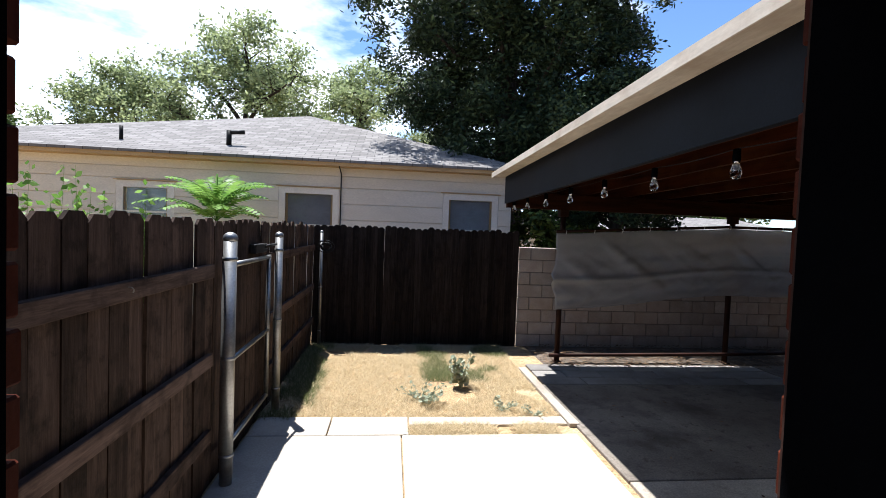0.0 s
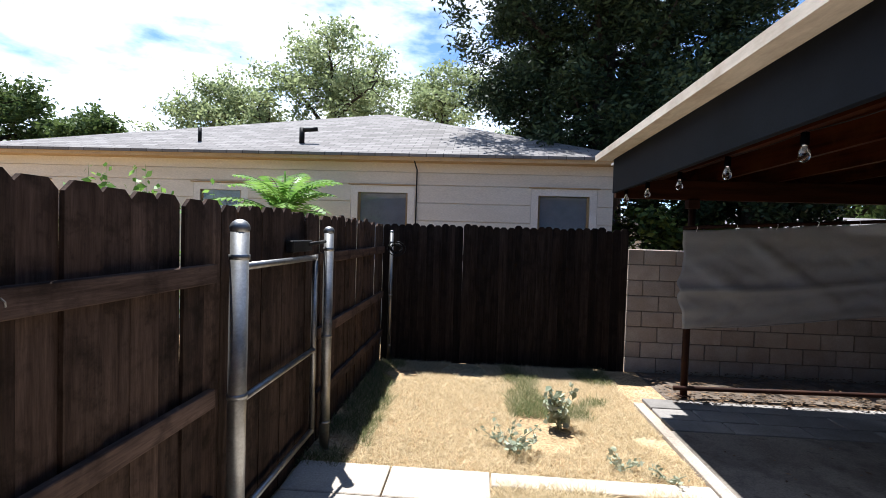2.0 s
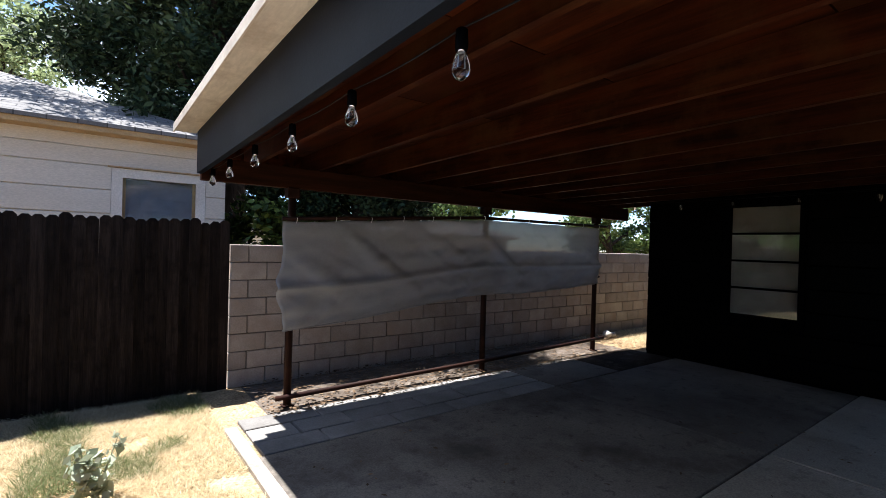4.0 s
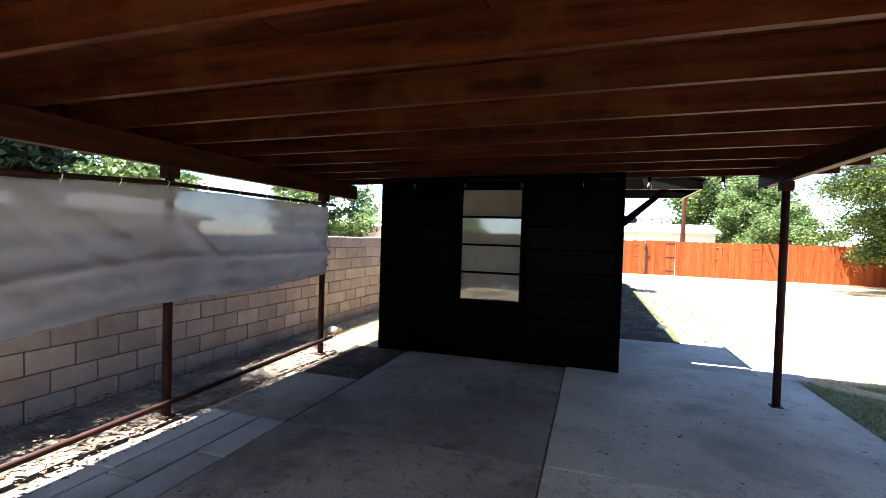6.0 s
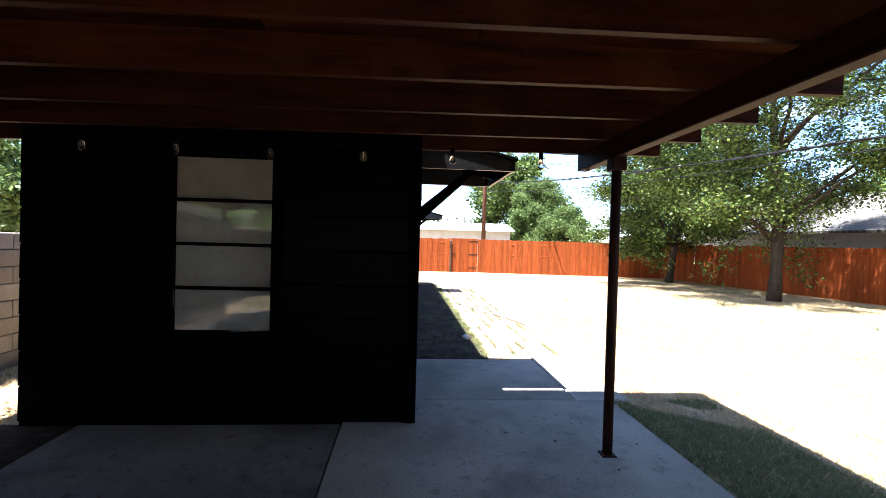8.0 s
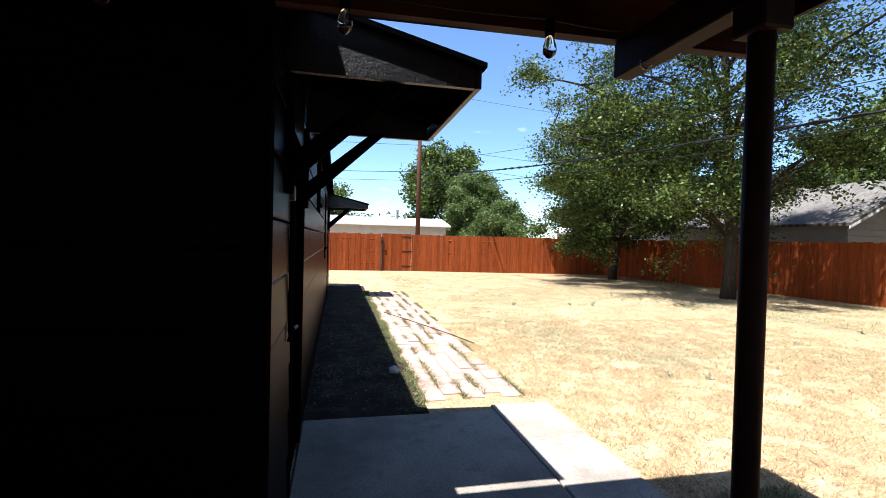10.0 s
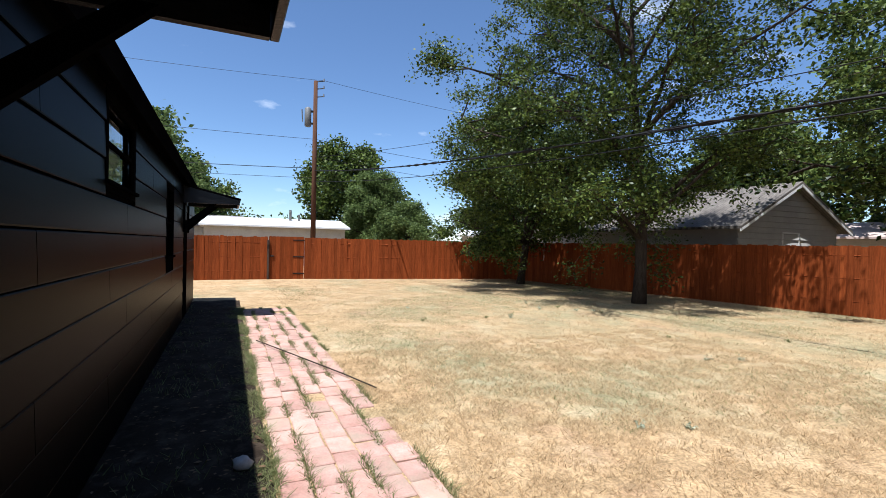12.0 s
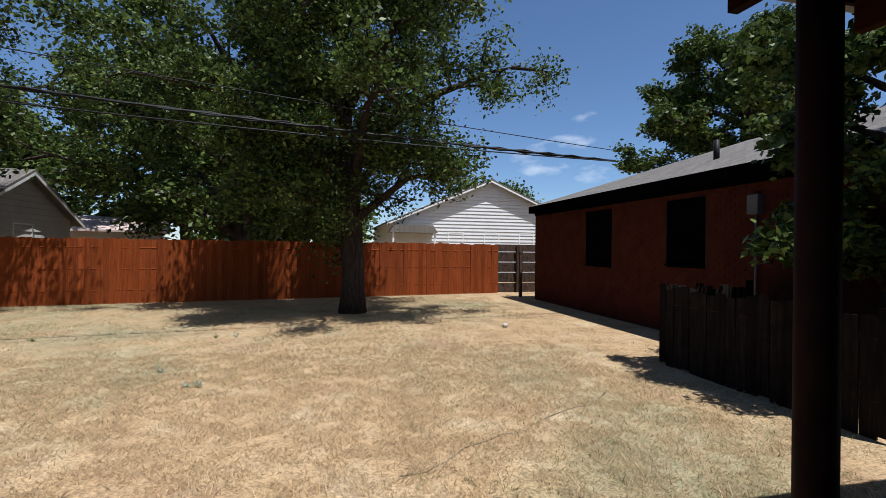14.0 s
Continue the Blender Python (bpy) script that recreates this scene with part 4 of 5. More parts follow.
# ---- brick house behind the first doorway ----
house = thing("brick_house", "single-storey red brick house with black eaves in shade", "house")
DOOR_N = (0.03, 0.885, 0.0, 2.12)
HX, HY = 2.15, -13.05
BW = [(-9.8, -8.8, 1.25, 2.55), (-6.75, -5.9, 1.35, 2.55)]
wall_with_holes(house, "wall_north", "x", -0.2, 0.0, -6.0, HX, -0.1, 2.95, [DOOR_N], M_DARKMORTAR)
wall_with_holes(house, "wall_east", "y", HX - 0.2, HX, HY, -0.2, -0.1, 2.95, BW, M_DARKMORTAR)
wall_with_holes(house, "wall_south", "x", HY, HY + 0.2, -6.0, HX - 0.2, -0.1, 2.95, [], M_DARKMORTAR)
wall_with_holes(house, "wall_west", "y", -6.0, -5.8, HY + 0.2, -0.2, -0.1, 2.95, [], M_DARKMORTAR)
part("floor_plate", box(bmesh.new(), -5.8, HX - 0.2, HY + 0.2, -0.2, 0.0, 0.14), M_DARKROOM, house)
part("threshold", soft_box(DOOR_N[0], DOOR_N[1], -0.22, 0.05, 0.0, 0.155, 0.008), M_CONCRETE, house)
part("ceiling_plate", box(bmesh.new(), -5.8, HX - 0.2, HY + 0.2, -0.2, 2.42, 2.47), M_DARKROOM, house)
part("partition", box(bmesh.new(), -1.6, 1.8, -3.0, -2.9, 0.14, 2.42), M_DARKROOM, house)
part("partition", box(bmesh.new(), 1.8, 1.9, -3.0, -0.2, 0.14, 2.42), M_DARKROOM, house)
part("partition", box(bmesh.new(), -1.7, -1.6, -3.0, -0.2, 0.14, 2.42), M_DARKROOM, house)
for u0, u1 in ((DOOR_N[0] - 0.0, DOOR_N[0] + 0.016), (DOOR_N[1] - 0.014, DOOR_N[1])):
    part("door_jamb", box(bmesh.new(), u0, u1, -0.205, -0.018, 0.155, 2.10), M_BLACKTRIM, house, "dark painted door jamb")
for u0, u1 in ((DOOR_N[0] - 0.12, DOOR_N[0] + 0.016), (DOOR_N[1] - 0.014, DOOR_N[1] + 0.12)):
    part("door_casing", soft_box(u0, u1, -0.235, -0.207, 0.155, 2.2, 0.004), M_BLACKTRIM, house, "dark painted inner casing")


def brick_face(name, axis, face, out, a, b, z0, z1, holes):
    """Running-bond bricks standing 5 mm proud of the mortar."""
    verts, faces = [], []
    r = np.random.default_rng(3)
    row, z = 0, z0
    while z + 0.057 < z1:
        u = a + (0.105 if row % 2 else 0.0)
        while u + 0.198 < b:
            uc = u + 0.1
            if not any(h[0] - 0.1 < uc < h[1] + 0.1 and h[2] - 0.06 < z + 0.03 < h[3] + 0.06 for h in holes):
                d = 0.006 + r.normal() * 0.001
                n = len(verts)
                for w, (ua, ub) in ((face - 0.001 * out, (u, u + 0.198)), (face + d * out, (u + 0.003, u + 0.195))):
                    for uu, zz in ((ua, z), (ub, z), (ub, z + 0.057), (ua, z + 0.057)):
                        verts.append((uu, w, zz) if axis == "x" else (w, uu, zz))
                faces += [(n + 4, n + 5, n + 6, n + 7)] + [(n + i, n + (i + 1) % 4, n + 4 + (i + 1) % 4, n + 4 + i) for i in range(4)]
            u += 0.21
        row += 1
        z += 0.068
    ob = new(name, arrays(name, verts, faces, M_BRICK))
    ob.parent = house
    return tagged(ob, kind="stuff")


brick_face("brickwork_east", "y", HX, 1, HY, 0.0, 0.0, 2.8, BW)
brick_face("brickwork_north", "x", 0.0, 1, -5.9, HX, 0.0, 2.8, [DOOR_N])
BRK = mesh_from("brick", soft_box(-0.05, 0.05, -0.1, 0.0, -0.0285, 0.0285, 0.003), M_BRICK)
for k in range(31):
    for x in (DOOR_N[0] - 0.044, DOOR_N[1] + 0.055):
        piece("brick", BRK, house, pose(x + random.uniform(-0.004, 0.004), 0.012, 0.03 + 0.068 * k))
for w in BW:
    framed(house, "window", "y", HX, *w, 1, M_BLACKTRIM, 2, M_DARKROOM, 0.10, 0.03, 0.06, M_BLACKTRIM)
hr = bmesh.new()
# unseen north overhang (wy1) is added to keep sun out of the doorway
ex, wy0, wy1 = HX + 0.22, HY - 0.06, 0.42
e = [(-6.45, wy0), (ex, wy0), (ex, wy1), (-6.45, wy1)]
v = [hr.verts.new((x, y, 3.02)) for x, y in e] + [hr.verts.new((-1.72, wy0 + 4.5, 4.5)), hr.verts.new((-1.72, -4.5, 4.5))]
u_ = [hr.verts.new((x, y, 2.96)) for x, y in e]
for f in ((0, 1, 4), (1, 2, 5, 4), (2, 3, 5), (3, 0, 4, 5)):
    hr.faces.new([v[i] for i in f])
for i in range(4):
    hr.faces.new((v[i], u_[i], u_[(i + 1) % 4], v[(i + 1) % 4]))
hr.faces.new(u_[::-1])
part("roof", hr, M_SHINGLEBROWN, house, "taupe shingle hip roof")
part("eave_fascia", box(bmesh.new(), ex - 0.03, ex + 0.004, wy0, 0.0, 2.80, 3.02), M_BLACKTRIM, house)
part("eave_fascia", box(bmesh.new(), -6.45, ex - 0.03, wy0 - 0.004, wy0 + 0.03, 2.80, 3.02), M_BLACKTRIM, house)
part("frieze", box(bmesh.new(), HX + 0.008, HX + 0.03, HY, -0.02, 2.72, 2.96), M_BLACKTRIM, house)
part("vent_pipe", tube(bmesh.new(), [(0.9, -6.9, 3.4), (0.9, -6.9, 3.95)], 0.06, 10), M_IRON, house, smooth=True)
meter = part("meter_box", soft_box(HX + 0.01, HX + 0.14, -4.85, -4.65, 2.2, 2.52, 0.01), M_XFMR, house, "grey electric service box")
part("conduit", tube(bmesh.new(), [(HX + 0.05, -4.75, 0.2), (HX + 0.05, -4.75, 2.2)], 0.02, 8), M_XFMR, house, "grey service conduit", True)


# ---- neighbour's cream house ----
nb = thing("cream_house", "cream clapboard bungalow with a grey shingle hip roof", "house")
NX0, NX1, NY, NTOP = -9.0, 2.84, 9.08, 2.98
NW = [(1.54, 2.44, 1.2, 2.45), (-1.72, -0.80, 1.2, 2.44), (-4.72, -3.92, 1.5, 2.42), (-8.7, -7.85, 1.5, 2.40)]
wall_with_holes(nb, "wall_north", "x", NY, NY + 0.15, NX0, NX1, -0.1, NTOP, NW, M_CREAM)
wall_with_holes(nb, "wall_east", "y", NX1 - 0.15, NX1, NY + 0.15, NY + 8, -0.1, NTOP, [], M_CREAM)
wall_with_holes(nb, "wall_west", "y", NX0, NX0 + 0.15, NY + 0.15, NY + 8, -0.1, NTOP, [], M_CREAM)
wall_with_holes(nb, "wall_south", "x", NY + 7.85, NY + 8, NX0 + 0.15, NX1 - 0.15, -0.1, NTOP, [], M_CREAM)
lap_wall(nb, (NX0, NY), 0, NX1 - NX0, 0.03, NTOP - 0.16, M_CREAM, 0.32, [(a - 0.13, b + 0.13, c - 0.13, d + 0.13) for a, b, c, d in [(w[0] - NX0, w[1] - NX0, w[2], w[3]) for w in NW]], t=0.026)
for w in NW:
    framed(nb, "window", "x", NY, *w, -1, M_CREAMTRIM, 2, M_BLINDGREY, 0.08, 0.035, 0.125, M_GLASS)
    part("drip_cap", box(bmesh.new(), w[0] - 0.17, w[1] + 0.17, NY - 0.055, NY - 0.0, w[3] + 0.132, w[3] + 0.15), M_TANTRIM, nb, "thin brown drip cap")
    for u in (w[0] + 0.02, w[1] - 0.02):
        part("sash_stile", box(bmesh.new(), u - 0.02, u + 0.02, NY + 0.024, NY + 0.05, w[2], w[3]), M_TANTRIM, nb, "brown window sash")
part("frieze", box(bmesh.new(), NX0, NX1, NY - 0.03, NY - 0.003, NTOP - 0.16, NTOP), M_CREAM, nb, "cream frieze board")
part("eave_fascia", box(bmesh.new(), NX0 - 0.25, NX1 + 0.32, NY - 0.30, NY - 0.27, NTOP + 0.005, NTOP + 0.12), M_TANTRIM, nb)
part("soffit", box(bmesh.new(), NX0 - 0.2, NX1 + 0.3, NY - 0.27, NY, NTOP + 0.002, NTOP + 0.014), M_TANTRIM, nb)
rf = bmesh.new()
ez = NTOP + 0.12
base = [(NX0 - 0.35, NY - 0.34), (NX1 + 0.40, NY - 0.34), (NX1 + 0.40, NY + 8.3), (NX0 - 0.35, NY + 8.3)]
low = [rf.verts.new((x, y, ez)) for x, y in base]
under = [rf.verts.new((x, y, ez - 0.05)) for x, y in base]
rl, rr = rf.verts.new((-6.6, NY + 3.95, 4.40)), rf.verts.new((-1.98, NY + 3.95, 4.86))
for f in ((low[0], low[1], rr, rl), (low[1], low[2], rr), (low[2], low[3], rl, rr), (low[3], low[0], rl)):
    rf.faces.new(f)
for i in range(4):
    rf.faces.new((low[i], under[i], under[(i + 1) % 4], low[(i + 1) % 4]))
rf.faces.new(under[::-1])
part("roof", rf, M_SHINGLE, nb, "sunlit grey shingle hip roof")
part("downpipe", tube(bmesh.new(), [(-0.66, NY - 0.28, NTOP), (-0.64, NY - 0.05, NTOP - 0.12), (-0.64, NY - 0.05, 0.1)], 0.012, 8), M_IRON, nb, "thin dark cable conduit")


def on_roof(x, y):
    """Height of the cream house's front roof slope."""
    return ez + (y - (NY - 0.34)) * (4.78 - ez) / 4.29


for x, y, h, r in ((-4.95, 9.4, 0.27, 0.035), (-2.92, 9.4, 0.30, 0.05)):
    part("vent_pipe", tube(bmesh.new(), [(x, y, on_roof(x, y) - 0.05), (x, y, on_roof(x, y) + h)], r, 10), M_IRON, nb, "dark roof vent pipe", True)
part("vent_hood", tube(bmesh.new(), [(-2.9, 9.4, on_roof(0, 9.4) + 0.26), (-2.62, 9.4, on_roof(0, 9.4) + 0.28)], 0.042, 8), M_IRON, nb, "bent dark vent hood", True)


# ---- trees and plants ----
def tree(name, label, x, y, height, fork, spread, trunk_r, leaf_mat, seed, shape=(14, 7, 5, 60), leaf=0.1, base_crown=None, lean=(0, 0), group="", fuzz=0.14, droop=0.25, vase=0.85):
    """A wandering leader, limbs, branches, twigs and the leaves along them. shape: limbs, branches a limb, twigs a branch, leaves a twig."""
    r = np.random.default_rng(seed)
    t = thing(name, label, "tree", (x, y, -0.05), group)
    low = base_crown if base_crown is not None else fork
    n_limb, n_branch, n_twig, n_leaf = shape
    w0, w1 = r.uniform(0, 6, 2)
    leader_top = low + 0.86 * (height - low)

    def on_leader(z):
        s = z / leader_top
        return Vector((lean[0] * s * s + 0.035 * spread * (math.sin(4.5 * s + w0) - math.sin(w0)), lean[1] * s * s + 0.035 * spread * (math.sin(3.7 * s + w1) - math.sin(w1)), z))

    def crown_radius(z):
        u = min(max((z - low) / (height - low), 0), 1)
        return spread * max(0.12, math.sin(math.pi * (0.12 + 0.86 * u) ** vase)) ** 0.65

    bm = bmesh.new()
    zs = [leader_top * q for q in np.linspace(0, 1, 13)]
    tube(bm, [on_leader(z) for z in zs], [trunk_r * (1.35 if z == 0 else 1.0 if z < fork else max(0.12, 1 - 0.95 * (z - fork) / (leader_top - fork))) for z in zs], 10)
    leaves = []
    for k in range(n_limb):
        u = ((k + r.uniform(0.1, 0.9)) / n_limb) ** 0.85
        z_end = low + (height - low) * u
        reach = crown_radius(z_end) * r.uniform(0.62, 1.1)
        a = 2.4 * k + r.uniform(-0.5, 0.5)
        z_start = min(max(z_end - reach * r.uniform(0.35, 0.8), 0.8 * fork), leader_top * 0.97)
        start = on_leader(z_start)
        axis = on_leader(min(z_end, leader_top))
        end = Vector((axis.x + reach * math.cos(a), axis.y + reach * math.sin(a), z_end))
        ctrl = start.lerp(end, 0.5) + Vector((0, 0, droop * reach * r.uniform(0.3, 1.2)))
        pts = [start.lerp(ctrl, q).lerp(ctrl.lerp(end, q), q) + Vector(r.normal(size=3)) * 0.02 * reach * q for q in np.linspace(0, 1, 8)]
        r0 = trunk_r * min(0.6, 0.2 + 0.4 * reach / spread)
        tube(bm, pts, [r0 * (1 - 0.88 * q) for q in np.linspace(0, 1, 8)], 6)
        out = Vector((math.cos(a), math.sin(a), 0.1))
        for j in range(n_branch):
            f = 0.25 + 0.75 * (j + r.uniform(0.2, 1.0)) / n_branch
            i = min(int(f * 7), 6)
            p0 = pts[i].lerp(pts[i + 1], min(1, f * 7 - i))
            d = Vector(r.normal(size=3))
            d.z = 0.55 * d.z + 0.12
            d = (d.normalized() + 0.55 * out).normalized()
            p1 = p0 + d * spread * r.uniform(0.16, 0.36) * (1.15 - 0.4 * f)
            pm = p0.lerp(p1, 0.5) + Vector(r.normal(size=3)) * 0.03 * spread
            tube(bm, [p0, pm, p1], [r0 * 0.3, r0 * 0.2, r0 * 0.08], 4, False)
            for _ in range(n_twig):
                g = r.uniform(0.3, 1.05)
                q0 = p0.lerp(pm, 2 * g) if g < 0.5 else pm.lerp(p1, 2 * g - 1)
                e = Vector(r.normal(size=3))
                e.z = 0.6 * e.z - 0.1
                e = (e.normalized() + 0.5 * d).normalized() * spread * r.uniform(0.06, 0.15)
                tube(bm, [q0, q0 + e], [r0 * 0.10, r0 * 0.04], 3, False)
                m = int(n_leaf * r.uniform(0.6, 1.4))
                along = r.uniform(0.15, 1.2, m)[:, None]
                leaves.append(np.array(q0)[None] + along * np.array(e)[None] + r.normal(size=(m, 3)) * fuzz * np.array([1, 1, 0.7]))
    part("trunk", bm, M_BARK, t, "rough grey-brown bark", True)
    crown = new("crown", quads("crown", leaf_quads(r, np.concatenate(leaves), leaf), leaf_mat))
    crown.parent = t
    tagged(crown, "loose open leaf crown")
    return t


NEAR, MID, FAR = (20, 10, 7, 62), (16, 8, 6, 50), (12, 6, 5, 36)
tree("yard_tree", "tall open-crowned elm standing on the dry lawn", 18.85, -9.95, 13.0, 2.4, 6.1, 0.17, M_LEAF, 21, (26, 10, 8, 54), 0.062, base_crown=2.3, group="yard elms", fuzz=0.2, vase=1.2)
tree("yard_tree", "slim elm standing in the fence corner", 25.8, -10.4, 8.0, 2.2, 4.7, 0.15, M_LEAF, 33, (20, 10, 7, 66), 0.075, base_crown=1.6, lean=(0.7, -0.7), group="yard elms", fuzz=0.24)
tree("yard_tree", "broad dense tree with a thick dark trunk", 8.2, -10.75, 9.6, 2.2, 4.35, 0.28, M_LEAF, 47, (24, 10, 8, 58), 0.06, base_crown=2.9, group="yard elms", fuzz=0.19)
tree("neighbour_tree", "large leafy tree behind the red fence", 12.4, -19.0, 11.5, 2.4, 6.4, 0.35, M_LEAF, 52, (18, 9, 6, 44), 0.12, base_crown=2.4, fuzz=0.28)
tree("neighbour_tree", "leafy tree behind the gabled house", 17.0, -30.0, 12.5, 3.5, 7.0, 0.35, M_LEAF, 53, MID, 0.22, base_crown=2.6, fuzz=0.35)
tree("neighbour_tree", "tall tree rising behind the brick house", -10.4, -17.6, 12.4, 4.0, 4.8, 0.35, M_LEAF, 58, NEAR, 0.13, base_crown=2.8, fuzz=0.2)
tree("house_tree", "leafy tree between the brick house and the low fence", 2.9, -2.5, 5.2, 1.5, 1.75, 0.10, M_LEAF, 61, (16, 7, 6, 40), 0.065, base_crown=1.5, fuzz=0.09)
# row beyond the far fence
for label, x, y, h, sp, low, mat, seed in (
        ("dark rounded tree beyond the far fence", 52.5, -8.5, 10.3, 5.4, 1.6, M_LEAF, 71), ("lighter tree beyond the far fence", 45.5, -9.6, 7.2, 3.2, 1.4, M_LEAF_FAR, 72),
        ("low bushy tree beyond the far fence", 40.0, -10.2, 4.3, 2.6, 0.9, M_LEAF_FAR, 73), ("rounded tree far behind the white building", 60.0, 6.0, 9.0, 6.0, 1.6, M_LEAF, 74),
        ("rounded tree far behind the outbuilding", 48.0, 9.0, 10.5, 6.0, 2.0, M_LEAF_FAR, 75), ("tree beyond the metal-roofed shed", 44.0, -22.0, 8.5, 5.5, 1.6, M_LEAF_FAR, 76),
        ("low tree far behind the white house", -7.0, -44.0, 7.8, 6.0, 1.6, M_LEAF, 77), ("tree behind the white gabled house", 12.0, -40.0, 10.0, 7.0, 1.6, M_LEAF, 78),
        ("tree beyond the gabled house", 30.0, -34.0, 10.5, 7.0, 1.6, M_LEAF, 79)):
    tree("far_tree", label, x, y, h, 0.9 + low, sp, 0.035 * h, mat, seed, (16, 8, 6, 46), 0.034 * sp, base_crown=low, group="far trees", fuzz=0.085 * sp)
# beyond the cream house
tree("elm_tree", "pale green feathery elm behind the cream house", -6.4, 22.6, 10.5, 3.0, 4.8, 0.24, M_LEAF_PALE, 81, (18, 8, 6, 34), 0.1, base_crown=3.0, group="pale elms", fuzz=0.24)
tree("elm_tree", "pale green feathery elm behind the cream house", -12.0, 23.2, 8.6, 3.0, 4.4, 0.22, M_LEAF_PALE, 82, (16, 8, 6, 34), 0.1, base_crown=3.0, group="pale elms", fuzz=0.24)
tree("elm_tree", "pale green elm behind the cream house roof", -1.3, 27.0, 10.7, 3.0, 4.6, 0.24, M_LEAF_PALE, 83, (16, 8, 6, 34), 0.11, base_crown=3.2, group="pale elms", fuzz=0.26)
tree("elm_tree", "rounded green elm beside the cream house", -22.0, 20.0, 7.9, 2.5, 4.2, 0.24, M_LEAF_FAR, 84, MID, 0.12, base_crown=1.8, group="pale elms", fuzz=0.24)
tree("elm_tree", "smaller green elm beside the cream house", -17.6, 21.5, 6.6, 2.2, 3.0, 0.2, M_LEAF_FAR, 86, (14, 7, 5, 44), 0.12, base_crown=1.8, group="pale elms", fuzz=0.24)
tree("elm_tree", "dark shrubby tree beside the cream house", -19.0, 13.0, 3.9, 1.2, 3.4, 0.15, M_LEAF, 85, FAR, 0.14, base_crown=0.6, group="pale elms", fuzz=0.25)
# over the block wall
tree("wall_tree", "light green tree beyond the block wall", 27.5, 18.5, 6.2, 1.6, 4.0, 0.2, M_LEAF_FAR, 91, FAR, 0.17, base_crown=1.2, group="trees beyond the block wall", fuzz=0.3)
tree("wall_tree", "dark leafy shrub beyond the block wall", 4.1, 9.4, 2.9, 0.7, 1.3, 0.08, M_LEAF, 94, FAR, 0.07, base_crown=0.5, group="trees beyond the block wall", fuzz=0.12)
tree("wall_tree", "light green tree beyond the block wall", 18.0, 24.0, 6.2, 1.6, 4.5, 0.2, M_LEAF_FAR, 92, FAR, 0.17, base_crown=1.2, group="trees beyond the block wall", fuzz=0.3)
tree("wall_tree", "dark evergreen overhanging the block wall", 4.9, 8.8, 5.0, 2.2, 1.7, 0.13, M_LEAF_DARK, 93, NEAR, 0.055, base_crown=2.3, group="trees beyond the block wall", fuzz=0.14)


def juniper(x, y):
    """A wide conifer: layered limbs carrying dense dark sprays."""
    r = np.random.default_rng(5)
    t = thing("juniper_tree", "huge dark juniper towering behind the cream house", "tree", (x, y, -0.05))
    bm = bmesh.new()
    tube(bm, [(0, 0, 0), (0.05, 0, 2.5), (-0.1, 0.1, 6.0), (0.1, 0, 12.0)], [0.5, 0.4, 0.3, 0.08], 10)
    cl = []
    for k in range(58):
        a = 2.4 * k + r.uniform(-0.4, 0.4)
        z0 = 2.9 + 8.6 * (k + 0.5) / 58
        reach = (3.8 - 0.14 * abs(z0 - 6.5)) * r.uniform(0.6, 1.05)
        end = Vector((reach * math.cos(a), reach * math.sin(a), z0 + r.uniform(0.2, 1.9)))
        pts = [Vector((0, 0, z0)).lerp(end, s) + Vector((0, 0, -0.5 * math.sin(math.pi * s))) + Vector(r.normal(size=3)) * 0.08 for s in np.linspace(0, 1, 7)]
        tube(bm, pts, [0.10 * (1 - 0.85 * s) for s in np.linspace(0, 1, 7)], 5)
        for p in pts[3:]:
            for _ in range(3):
                cl.append(p + Vector(r.normal(size=3)) * 0.34)
        for _ in range(4):
            cl.append(end + Vector(r.normal(size=3)) * 0.36)
    part("trunk", bm, M_BARK, t, "reddish-grey shaggy bark", True)
    cs = np.array(cl)
    n = 210
    pts = np.repeat(cs, n, 0) + r.normal(size=(len(cs) * n, 3)) * np.array([0.2, 0.2, 0.15])
    c = new("crown", quads("crown", leaf_quads(r, pts, 0.055, 2.6), M_LEAF_DARK))
    c.parent = t
    tagged(c, "dense dark green sprays with gaps of sky")


juniper(3.6, 12.7)


